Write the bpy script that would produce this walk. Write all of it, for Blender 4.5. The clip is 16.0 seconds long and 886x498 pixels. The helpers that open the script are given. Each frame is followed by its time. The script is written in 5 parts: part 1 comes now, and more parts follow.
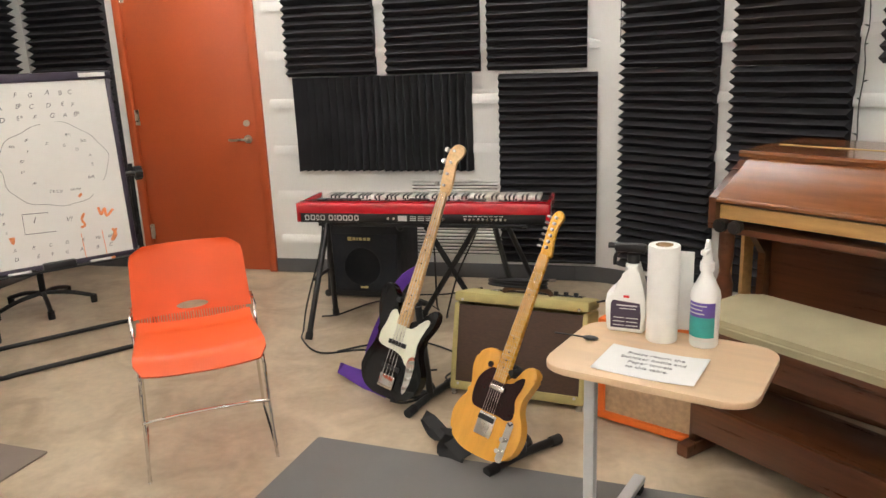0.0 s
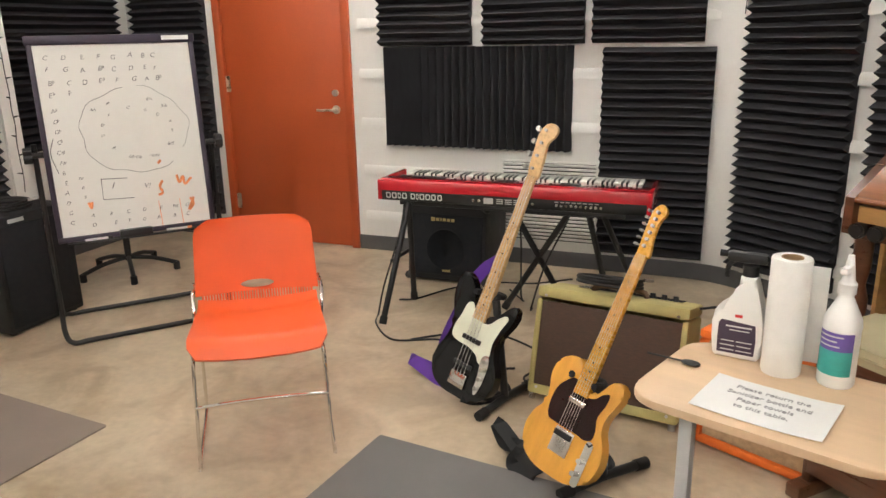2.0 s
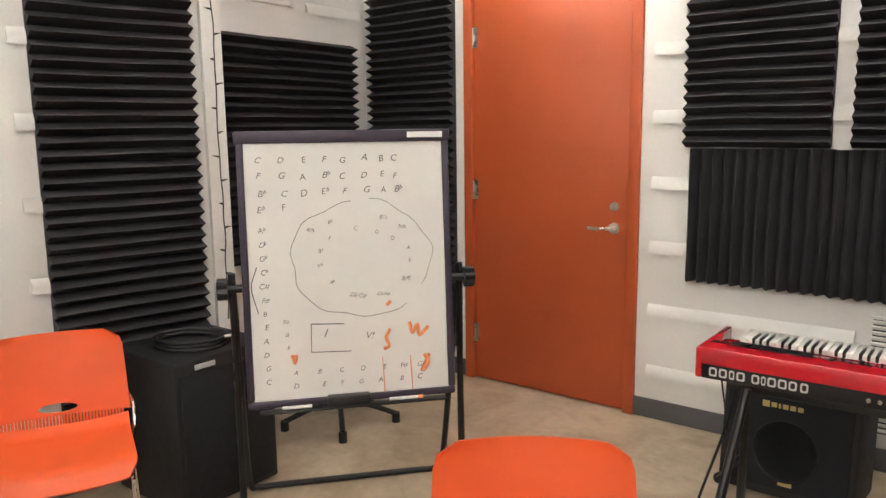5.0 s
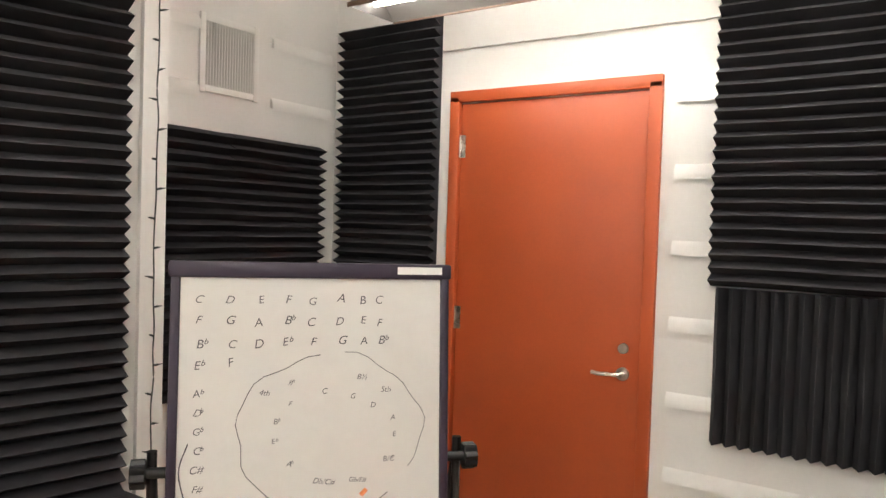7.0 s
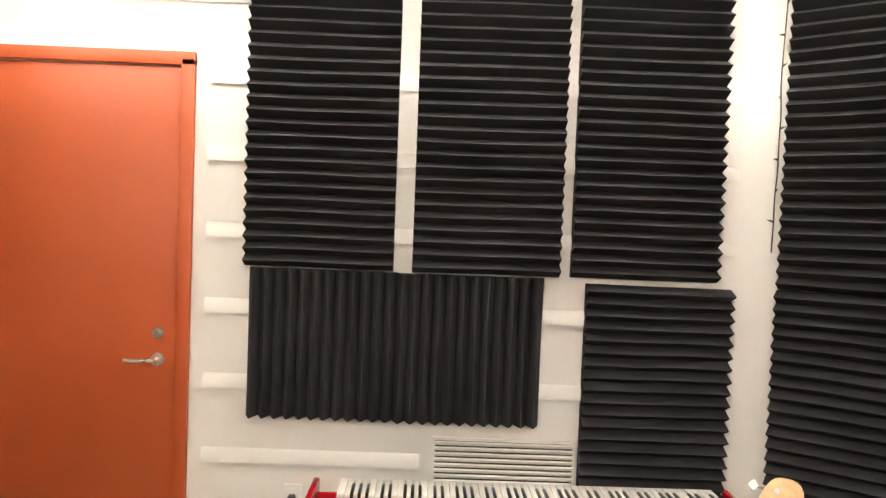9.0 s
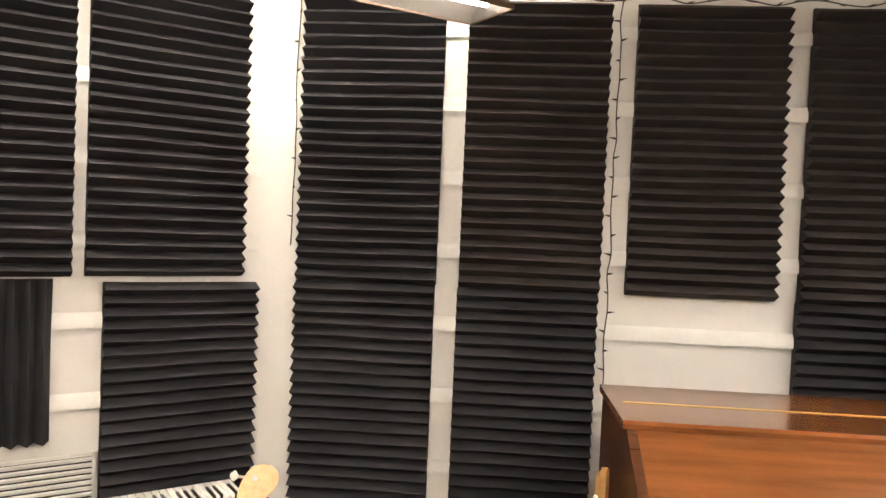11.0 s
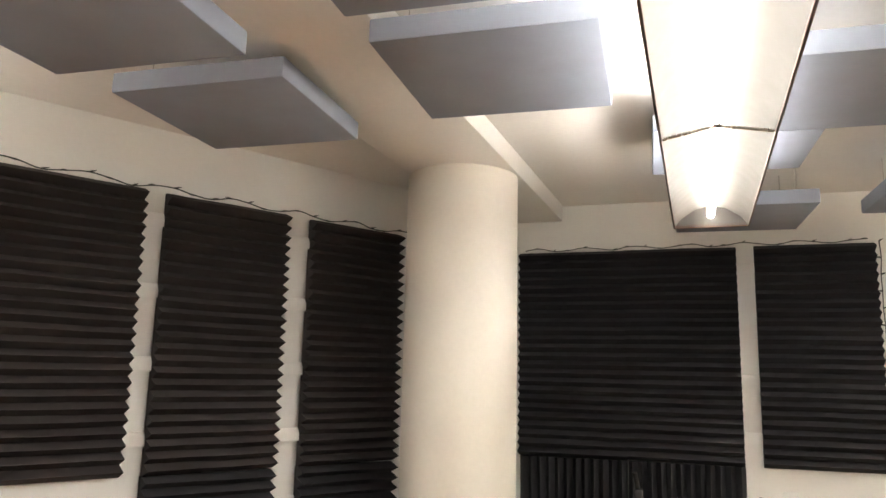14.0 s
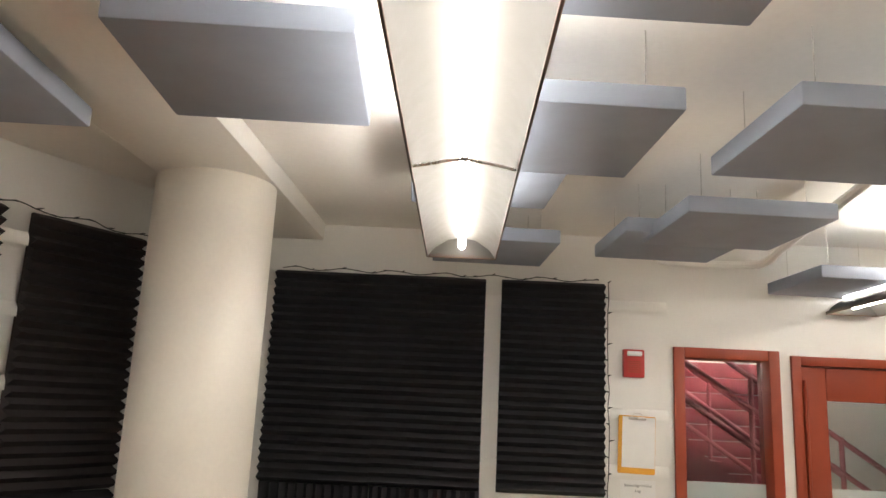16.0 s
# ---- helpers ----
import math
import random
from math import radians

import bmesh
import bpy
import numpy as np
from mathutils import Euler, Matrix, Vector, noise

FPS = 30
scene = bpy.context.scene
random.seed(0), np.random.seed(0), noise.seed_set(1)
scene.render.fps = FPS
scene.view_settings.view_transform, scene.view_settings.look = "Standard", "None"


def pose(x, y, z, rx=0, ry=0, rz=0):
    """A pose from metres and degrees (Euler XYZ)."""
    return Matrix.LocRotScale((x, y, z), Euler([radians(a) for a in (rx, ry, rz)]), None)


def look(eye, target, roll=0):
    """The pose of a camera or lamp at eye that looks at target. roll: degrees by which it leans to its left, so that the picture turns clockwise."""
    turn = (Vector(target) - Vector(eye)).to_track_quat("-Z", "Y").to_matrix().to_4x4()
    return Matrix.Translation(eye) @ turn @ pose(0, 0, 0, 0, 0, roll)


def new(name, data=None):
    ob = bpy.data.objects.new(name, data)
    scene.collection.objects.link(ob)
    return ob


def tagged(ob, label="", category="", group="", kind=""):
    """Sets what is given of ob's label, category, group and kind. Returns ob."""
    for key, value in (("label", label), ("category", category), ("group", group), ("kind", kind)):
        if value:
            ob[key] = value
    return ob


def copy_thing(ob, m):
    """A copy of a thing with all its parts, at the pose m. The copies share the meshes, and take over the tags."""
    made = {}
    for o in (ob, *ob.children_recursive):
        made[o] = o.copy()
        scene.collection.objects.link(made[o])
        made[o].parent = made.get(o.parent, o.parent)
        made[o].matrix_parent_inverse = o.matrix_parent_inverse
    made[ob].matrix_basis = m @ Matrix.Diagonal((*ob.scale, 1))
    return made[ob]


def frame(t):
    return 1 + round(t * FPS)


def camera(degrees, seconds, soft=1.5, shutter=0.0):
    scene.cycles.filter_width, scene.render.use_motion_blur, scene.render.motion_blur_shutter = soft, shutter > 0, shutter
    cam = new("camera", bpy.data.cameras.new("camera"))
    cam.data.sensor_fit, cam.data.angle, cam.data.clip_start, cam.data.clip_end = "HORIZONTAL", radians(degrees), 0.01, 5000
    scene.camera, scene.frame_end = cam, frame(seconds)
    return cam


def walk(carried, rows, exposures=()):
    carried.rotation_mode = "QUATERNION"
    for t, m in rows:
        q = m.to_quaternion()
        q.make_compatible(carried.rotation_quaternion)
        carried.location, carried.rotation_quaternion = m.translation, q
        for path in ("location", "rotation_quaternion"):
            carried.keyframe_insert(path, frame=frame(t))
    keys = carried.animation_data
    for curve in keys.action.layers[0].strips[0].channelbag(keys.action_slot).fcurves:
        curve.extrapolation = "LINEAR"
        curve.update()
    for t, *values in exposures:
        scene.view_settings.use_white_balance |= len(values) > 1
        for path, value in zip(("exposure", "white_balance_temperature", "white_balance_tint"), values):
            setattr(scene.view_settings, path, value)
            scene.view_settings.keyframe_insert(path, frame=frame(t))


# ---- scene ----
cam = camera(61.4, 16.0)
PATH = [
    (0, look((3.474, -4.766, 1.466), (3.006, -2.887, 0.964), -2.3)),
    (0.5, look((3.45, -4.772, 1.466), (3.1, -2.868, 0.965), -2.1)),
    (1, look((3.442, -4.755, 1.456), (3.165, -2.844, 0.935), -0.9)),
    (1.5, look((3.466, -4.646, 1.449), (2.971, -2.783, 0.913), -1.0)),
    (2, look((3.451, -4.468, 1.435), (2.74, -2.683, 0.879), -1.2)),
    (2.5, look((3.31, -4.31, 1.421), (2.545, -2.555, 0.843), -1.9)),
    (3, look((3.161, -4.188, 1.436), (2.298, -2.476, 0.869), -2.3)),
    (3.5, look((3.038, -3.972, 1.447), (1.918, -2.387, 0.963), -2.1)),
    (4, look((2.861, -3.797, 1.438), (1.65, -2.254, 1.045), -1.6)),
    (4.2, look((2.796, -3.728, 1.438), (1.575, -2.187, 1.074), -1.5)),
    (6.5, look((2.146, -3.187, 1.538), (0.961, -1.586, 1.357), 1.0)),
    (7, look((2.058, -3.098, 1.568), (0.94, -1.441, 1.506), 1.8)),
    (7.5, look((1.969, -3.014, 1.576), (1.242, -1.151, 1.548), 2.2)),
    (8, look((1.95, -3.007, 1.584), (1.678, -1.026, 1.514), 2.6)),
    (8.2, look((1.953, -3.023, 1.586), (1.772, -1.033, 1.504), 2.5)),
    (10.3, pose(2.238, -3.182, 1.610, 87.96, -2.45, -14.66)),
    (10.5, pose(2.237, -3.181, 1.615, 88.01, -2.52, -19.07)),
    (11.0, pose(2.230, -3.170, 1.633, 87.87, -2.45, -32.78)),
    (11.5, pose(2.225, -3.154, 1.662, 87.47, -2.53, -45.08)),
    (12.0, pose(2.227, -3.160, 1.692, 88.53, -2.45, -54.30)),
    (12.5, pose(2.212, -3.186, 1.720, 92.19, -2.11, -61.99)),
    (13.0, pose(2.198, -3.202, 1.756, 95.86, -0.96, -68.40)),
    (13.5, pose(2.214, -3.212, 1.764, 98.40, -1.16, -74.24)),
    (14.0, pose(2.240, -3.233, 1.776, 100.05, -1.33, -78.60)),
    (14.5, pose(2.275, -3.255, 1.788, 101.55, -1.37, -83.08)),
    (15.0, pose(2.312, -3.279, 1.798, 102.42, -1.75, -88.00)),
    (15.5, pose(2.332, -3.305, 1.802, 102.49, -2.03, -91.71)),
    (16.0, pose(2.340, -3.321, 1.800, 102.10, -2.70, -96.31)),
]
walk(cam, PATH, exposures=[(0, 0.75, 6250, 10), (4.2, 0.73, 6250, 10), (7, 0.66, 6300, 10), (8.2, 0.80, 6600, 11), (10.5, 1.2, 7000, 13), (12.0, 1.28, 7000, 13), (13.5, 1.12, 6600, 10), (14.5, 0.92, 6500, 10), (16, 0.66, 6500, 10)])

# ---------------------------------------------------------------- world
world = bpy.data.worlds.new("world")
scene.world = world
world.use_nodes = True
world.node_tree.nodes["Background"].inputs[0].default_value = (0.9, 0.95, 1.0, 1)
world.node_tree.nodes["Background"].inputs[1].default_value = 0.02
LAMP_GLOW = 17.0
UP_GLOW = 20.5

# ---------------------------------------------------------------- materials


def material(name, colour, rough=0.5, metal=0.0, vary=0.12, scale=8.0, fine=120.0, bump=0.08, stretch=(1, 1, 1), random_tint=0.0, coat=0.0, spec=0.5):
    """Principled surface with a broad and a fine variation of colour, roughness and relief."""
    m = bpy.data.materials.new(name)
    m.use_nodes = True
    nt = m.node_tree
    bs = nt.nodes["Principled BSDF"]
    bs.inputs["Metallic"].default_value = metal
    bs.inputs["Coat Weight"].default_value = coat
    bs.inputs["Coat Roughness"].default_value = 0.12
    bs.inputs["Specular IOR Level"].default_value = spec
    co = nt.nodes.new("ShaderNodeTexCoord")
    mp = nt.nodes.new("ShaderNodeMapping")
    mp.inputs["Scale"].default_value = stretch
    nt.links.new(co.outputs["Object"], mp.inputs[0])
    big = nt.nodes.new("ShaderNodeTexNoise")
    big.inputs["Scale"].default_value = scale
    big.inputs["Detail"].default_value = 5
    small = nt.nodes.new("ShaderNodeTexNoise")
    small.inputs["Scale"].default_value = fine
    small.inputs["Detail"].default_value = 3
    nt.links.new(mp.outputs[0], big.inputs[0])
    nt.links.new(mp.outputs[0], small.inputs[0])
    mix = nt.nodes.new("ShaderNodeMath")
    mix.operation = "MULTIPLY_ADD"
    nt.links.new(small.outputs[0], mix.inputs[0])
    mix.inputs[1].default_value = 0.4
    nt.links.new(big.outputs[0], mix.inputs[2])
    ramp = nt.nodes.new("ShaderNodeValToRGB")
    lo = [max(0, c * (1 - vary)) for c in colour]
    hi = [min(1, c * (1 + vary)) for c in colour]
    ramp.color_ramp.elements[0].position, ramp.color_ramp.elements[1].position = 0.45, 0.95
    ramp.color_ramp.elements[0].color = (*lo, 1)
    ramp.color_ramp.elements[1].color = (*hi, 1)
    nt.links.new(mix.outputs[0], ramp.inputs[0])
    nt.links.new(ramp.outputs[0], bs.inputs["Base Color"])
    rr = nt.nodes.new("ShaderNodeMapRange")
    rr.inputs["From Min"].default_value, rr.inputs["From Max"].default_value = 0.4, 1.0
    rr.inputs["To Min"].default_value, rr.inputs["To Max"].default_value = max(0.02, rough * 0.85), min(1, rough * 1.15)
    nt.links.new(mix.outputs[0], rr.inputs[0])
    nt.links.new(rr.outputs[0], bs.inputs["Roughness"])
    if bump:
        bp = nt.nodes.new("ShaderNodeBump")
        bp.inputs["Strength"].default_value = bump
        bp.inputs["Distance"].default_value = 0.004
        nt.links.new(mix.outputs[0], bp.inputs["Height"])
        nt.links.new(bp.outputs[0], bs.inputs["Normal"])
    return m


def glowing(name, colour, strength):
    m = bpy.data.materials.new(name)
    m.use_nodes = True
    bs = m.node_tree.nodes["Principled BSDF"]
    bs.inputs["Base Color"].default_value = (*colour, 1)
    bs.inputs["Emission Color"].default_value = (*colour, 1)
    bs.inputs["Emission Strength"].default_value = strength
    return m


def concrete_floor():
    """Polished tan concrete with clouds, stains and a light gloss."""
    m = material("polished_concrete", (0.54, 0.445, 0.32), 0.34, 0, 0.22, 1.6, 26, 0.04)
    nt = m.node_tree
    bs = nt.nodes["Principled BSDF"]
    ramp = [n for n in nt.nodes if n.type == "VALTORGB"][0]
    co = [n for n in nt.nodes if n.type == "MAPPING"][0]
    st = nt.nodes.new("ShaderNodeTexNoise")
    st.inputs["Scale"].default_value, st.inputs["Detail"].default_value, st.inputs["Distortion"].default_value = 3.2, 8, 1.2
    nt.links.new(co.outputs[0], st.inputs[0])
    r2 = nt.nodes.new("ShaderNodeValToRGB")
    r2.color_ramp.elements[0].position, r2.color_ramp.elements[1].position = 0.35, 0.62
    r2.color_ramp.elements[0].color, r2.color_ramp.elements[1].color = (0.66, 0.60, 0.54, 1), (1, 1, 1, 1)
    nt.links.new(st.outputs[0], r2.inputs[0])
    mul = nt.nodes.new("ShaderNodeMix")
    mul.data_type, mul.blend_type = "RGBA", "MULTIPLY"
    mul.inputs[0].default_value = 0.75
    nt.links.new(ramp.outputs[0], mul.inputs[6])
    nt.links.new(r2.outputs[0], mul.inputs[7])
    nt.links.new(mul.outputs[2], bs.inputs["Base Color"])
    return m


def clear_glass():
    m = bpy.data.materials.new("window_glass")
    m.use_nodes = True
    bs = m.node_tree.nodes["Principled BSDF"]
    bs.inputs["Transmission Weight"].default_value = 1
    bs.inputs["Roughness"].default_value = 0.02
    bs.inputs["IOR"].default_value = 1.45
    return m


M_WALL = material("white_wall_paint", (0.80, 0.79, 0.76), 0.55, 0, 0.04, 1.5, 60, 0.05)
M_GREYWALL = material("grey_wall_paint", (0.66, 0.66, 0.66), 0.6, 0, 0.04, 1.5, 60, 0.05)
M_CEIL = material("ceiling_paint", (0.85, 0.83, 0.79), 0.8, 0, 0.05, 1.2, 40, 0.1)
M_FLOOR = concrete_floor()
M_BASE = material("grey_rubber_base", (0.10, 0.10, 0.105), 0.5, 0, 0.1, 3, 60, 0.03)
M_FOAM = material("charcoal_foam", (0.039, 0.038, 0.042), 0.95, 0, 0.25, 5, 420, 0.35, spec=0.2)
M_FOAM2 = material("dark_brown_foam", (0.048, 0.041, 0.041), 0.95, 0, 0.25, 5, 420, 0.35, spec=0.2)
M_DOOR = material("burnt_orange_paint", (0.46, 0.085, 0.022), 0.42, 0, 0.08, 2.5, 90, 0.03)
M_DARKRED = material("red_frame_paint", (0.31, 0.046, 0.014), 0.5, 0, 0.08, 3, 80, 0.03)
M_STEEL = material("brushed_steel", (0.62, 0.60, 0.57), 0.28, 1.0, 0.08, 20, 300, 0.02)
M_NICKEL = material("worn_nickel", (0.48, 0.46, 0.43), 0.3, 1.0, 0.1, 20, 200, 0.0)
M_INK = material("grey_ink", (0.33, 0.33, 0.34), 0.7, 0, 0.1, 40, 200, 0)
M_CHROME = material("chrome", (0.75, 0.74, 0.72), 0.12, 1.0, 0.05, 20, 200, 0.0)
M_BLACKMET = material("black_powder_coat", (0.008, 0.008, 0.009), 0.38, 0.0, 0.2, 12, 200, 0.05)
M_BLACKPL = material("black_plastic", (0.009, 0.009, 0.010), 0.42, 0, 0.2, 12, 200, 0.04)
M_RUBBER = material("black_rubber", (0.010, 0.010, 0.010), 0.7, 0, 0.2, 12, 200, 0.1)
M_CABLE = material("cable_rubber", (0.009, 0.009, 0.010), 0.5, 0, 0.2, 12, 100, 0.02)
M_ORANGE = material("orange_plastic", (0.80, 0.11, 0.022), 0.42, 0, 0.05, 6, 300, 0.06)
M_BOARD = material("white_board_enamel", (0.80, 0.79, 0.76), 0.16, 0, 0.03, 3, 30, 0.0)
M_BOARDFRAME = material("dark_violet_plastic", (0.035, 0.025, 0.045), 0.45, 0, 0.15, 10, 120, 0.03)
M_MARKER = material("black_marker", (0.05, 0.05, 0.06), 0.6, 0, 0.3, 30, 200, 0)
M_OMARK = material("orange_marker", (0.85, 0.30, 0.12), 0.6, 0, 0.25, 60, 200, 0)
M_RED = material("red_lacquer", (0.50, 0.012, 0.022), 0.22, 0, 0.08, 8, 120, 0.01, coat=0.4)
M_IVORY = material("white_keys", (0.80, 0.79, 0.75), 0.25, 0, 0.03, 10, 60, 0)
M_BLACKKEY = material("black_keys", (0.012, 0.012, 0.013), 0.3, 0, 0.1, 10, 60, 0)
M_SILVERPRINT = material("silver_print", (0.62, 0.62, 0.62), 0.5, 0, 0.05, 10, 60, 0)
M_GOLDPRINT = material("gold_print", (0.60, 0.48, 0.20), 0.4, 0.3, 0.05, 10, 60, 0)
M_GRILLE = material("black_grille_cloth", (0.008, 0.009, 0.013), 0.8, 0, 0.3, 40, 500, 0.2)
M_TOLEX = material("black_tolex", (0.009, 0.009, 0.011), 0.6, 0, 0.25, 30, 500, 0.3)
M_TWEED = material("yellow_tweed", (0.50, 0.43, 0.17), 0.7, 0, 0.15, 14, 480, 0.3, stretch=(1, 1, 1))
M_TWEEDGRILLE = material("brown_grille_cloth", (0.085, 0.05, 0.035), 0.85, 0, 0.25, 60, 420, 0.3, stretch=(1, 1, 4))
M_MAPLE = material("maple_neck", (0.66, 0.43, 0.20), 0.3, 0, 0.15, 6, 90, 0.02, stretch=(12, 12, 1), coat=0.3)
M_AMBER = material("amber_maple", (0.66, 0.34, 0.03), 0.28, 0, 0.15, 6, 90, 0.02, stretch=(12, 12, 1), coat=0.3)
M_BUTTER = material("butterscotch_lacquer", (0.74, 0.36, 0.055), 0.22, 0, 0.12, 3, 60, 0.01, stretch=(8, 1, 1), coat=0.5)
M_BLACKLAC = material("black_lacquer", (0.006, 0.006, 0.007), 0.1, 0, 0.1, 5, 60, 0)
M_GUARD = material("mint_pickguard", (0.74, 0.76, 0.62), 0.3, 0, 0.04, 8, 60, 0)
M_TORT = material("dark_pickguard", (0.024, 0.006, 0.006), 0.15, 0, 0.3, 25, 60, 0)
M_PURPLE = material("purple_strap", (0.10, 0.028, 0.30), 0.75, 0, 0.2, 15, 400, 0.2)
M_WALNUT = material("dark_mahogany", (0.105, 0.036, 0.014), 0.3, 0, 0.3, 3, 60, 0.02, stretch=(1, 14, 14), coat=0.35)
M_CHERRY = material("organ_cherry", (0.25, 0.085, 0.026), 0.2, 0, 0.25, 2.5, 60, 0.01, stretch=(1, 12, 12), coat=0.5)
M_OAK = material("light_oak", (0.48, 0.28, 0.10), 0.4, 0, 0.2, 4, 80, 0.02, stretch=(1, 10, 10))
M_CUSHION = material("khaki_cushion", (0.42, 0.37, 0.23), 0.85, 0, 0.12, 6, 350, 0.2)
M_LAMINATE = material("birch_laminate", (0.70, 0.50, 0.32), 0.38, 0, 0.08, 3, 90, 0.01, stretch=(1, 9, 1))
M_GREYPAINT = material("light_grey_paint", (0.55, 0.56, 0.57), 0.35, 0.1, 0.05, 10, 120, 0.02)
M_WHITEPL = material("white_plastic", (0.82, 0.82, 0.80), 0.4, 0, 0.03, 12, 120, 0.02)
M_PAPER = material("white_paper", (0.84, 0.84, 0.83), 0.8, 0, 0.03, 12, 200, 0.05)
M_TOWEL = material("paper_towel", (0.82, 0.81, 0.78), 0.95, 0, 0.04, 30, 220, 0.5)
M_CARD = material("brown_card", (0.32, 0.20, 0.10), 0.9, 0, 0.1, 30, 220, 0.1)
M_LABELDARK = material("dark_plum_label", (0.05, 0.03, 0.06), 0.4, 0, 0.1, 30, 220, 0)
M_LABELPURP = material("violet_label", (0.12, 0.07, 0.32), 0.4, 0, 0.1, 30, 220, 0)
M_LABELTEAL = material("teal_label", (0.04, 0.33, 0.29), 0.4, 0, 0.1, 30, 220, 0)
M_SPOTRED = material("red_print", (0.65, 0.03, 0.03), 0.45, 0, 0.1, 20, 120, 0)
M_ORANGECAB = material("orange_vinyl", (0.80, 0.17, 0.02), 0.5, 0, 0.1, 20, 400, 0.2)
M_TANCLOTH = material("tan_grille_cloth", (0.50, 0.34, 0.20), 0.85, 0, 0.2, 50, 420, 0.25)
M_RUG = material("grey_rug", (0.17, 0.165, 0.16), 0.95, 0, 0.1, 4, 380, 0.5)
M_RUG2 = material("taupe_rug", (0.23, 0.185, 0.155), 0.95, 0, 0.1, 4, 380, 0.5)
M_CLOUD = material("grey_fabric", (0.31, 0.345, 0.42), 0.9, 0, 0.08, 6, 420, 0.2)
M_COLUMN = material("painted_concrete", (0.80, 0.76, 0.68), 0.6, 0, 0.05, 2, 50, 0.05)
M_GLASS = clear_glass()
M_FROST = material("frosted_film", (0.45, 0.50, 0.49), 0.6, 0, 0.04, 5, 60, 0.0)
M_TUBE = glowing("fluorescent_tube", (1.0, 0.95, 0.87), LAMP_GLOW)
M_UPLIGHT = glowing("uplight_diffuser", (1.0, 0.95, 0.87), UP_GLOW)
# trough is white; colour darkened so the close tube doesn't overexpose it
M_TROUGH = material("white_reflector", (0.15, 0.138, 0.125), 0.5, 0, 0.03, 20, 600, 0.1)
M_LAMPEDGE = material("bronze_trim", (0.16, 0.10, 0.07), 0.4, 0.6, 0.1, 20, 120, 0.0)
M_AMBERBOARD = material("amber_hardboard", (0.75, 0.36, 0.03), 0.5, 0, 0.15, 12, 120, 0.02)
M_STAIR = material("maroon_stair", (0.36, 0.075, 0.095), 0.5, 0, 0.15, 4, 60, 0.02)
M_STAIRRAIL = material("pink_red_rail", (0.62, 0.22, 0.25), 0.4, 0, 0.1, 4, 60, 0.0)
M_WIRE = material("dark_green_wire", (0.025, 0.03, 0.028), 0.5, 0, 0.2, 20, 100, 0)

# ---------------------------------------------------------------- mesh helpers


def box(bm, size, at=(0, 0, 0), bevel=0.0, rot=None):
    r = bmesh.ops.create_cube(bm, size=1)
    vs = r["verts"]
    m = Matrix.Translation(at) @ (rot.to_4x4() if rot else Matrix.Identity(4)) @ Matrix.Diagonal((*size, 1))
    bmesh.ops.transform(bm, matrix=m, verts=vs)
    if bevel:
        es = list({e for v in vs for e in v.link_edges})
        bmesh.ops.bevel(bm, geom=es, offset=bevel, segments=2, affect="EDGES", profile=0.5)


def rod(bm, p, q, r, seg=12, r2=None):
    p, q = Vector(p), Vector(q)
    d = q - p
    m = Matrix.Translation((p + q) / 2) @ d.to_track_quat("Z", "Y").to_matrix().to_4x4()
    bmesh.ops.create_cone(bm, cap_ends=True, segments=seg, radius1=r, radius2=r if r2 is None else r2, depth=d.length, matrix=m)


def smooth_line(points, steps=6, closed=False):
    """Catmull-Rom line through points."""
    ps = [Vector(p) for p in points]
    n = len(ps)
    out = []
    for i in range(n if closed else n - 1):
        a = ps[(i - 1) % n] if closed or i > 0 else ps[0] * 2 - ps[1]
        b, c = ps[i], ps[(i + 1) % n]
        d = ps[(i + 2) % n] if closed or i + 2 < n else ps[-1] * 2 - ps[-2]
        for k in range(steps):
            t = k / steps
            out.append(0.5 * (2 * b + (c - a) * t + (2 * a - 5 * b + 4 * c - d) * t * t + (3 * b - a - 3 * c + d) * t ** 3))
    if not closed:
        out.append(ps[-1])
    return out


def tube(bm, points, r, seg=8, closed=False):
    ps = [Vector(p) for p in points]
    n = len(ps)
    rings = []
    up = Vector((0.013, 0.021, 1))
    for i, p in enumerate(ps):
        d = (ps[(i + 1) % n] - ps[i - 1]) if closed or 0 < i < n - 1 else (ps[1] - ps[0] if i == 0 else ps[-1] - ps[-2])
        d = d.normalized() if d.length > 1e-9 else Vector((0, 0, 1))
        x = up.cross(d)
        x = x.normalized() if x.length > 1e-3 else Vector((1, 0, 0))
        y = d.cross(x)
        rings.append([bm.verts.new(p + r * (math.cos(2 * math.pi * k / seg) * x + math.sin(2 * math.pi * k / seg) * y)) for k in range(seg)])
    for i in range(n if closed else n - 1):
        a, b = rings[i], rings[(i + 1) % n]
        for k in range(seg):
            bm.faces.new((a[k], a[(k + 1) % seg], b[(k + 1) % seg], b[k]))
    if not closed:
        bm.faces.new(rings[0][::-1])
        bm.faces.new(rings[-1])


def slab(bm, outline, z0, z1, bevel=0.0):
    """A flat plate with the given xy outline between z0 and z1."""
    bot = [bm.verts.new((p[0], p[1], z0)) for p in outline]
    top = [bm.verts.new((p[0], p[1], z1)) for p in outline]
    n = len(outline)
    f1 = bm.faces.new(top)
    f0 = bm.faces.new(bot[::-1])
    for i in range(n):
        bm.faces.new((bot[i], bot[(i + 1) % n], top[(i + 1) % n], top[i]))
    if bevel:
        bmesh.ops.bevel(bm, geom=list(f1.edges) + list(f0.edges), offset=bevel, segments=3, affect="EDGES", profile=0.5)


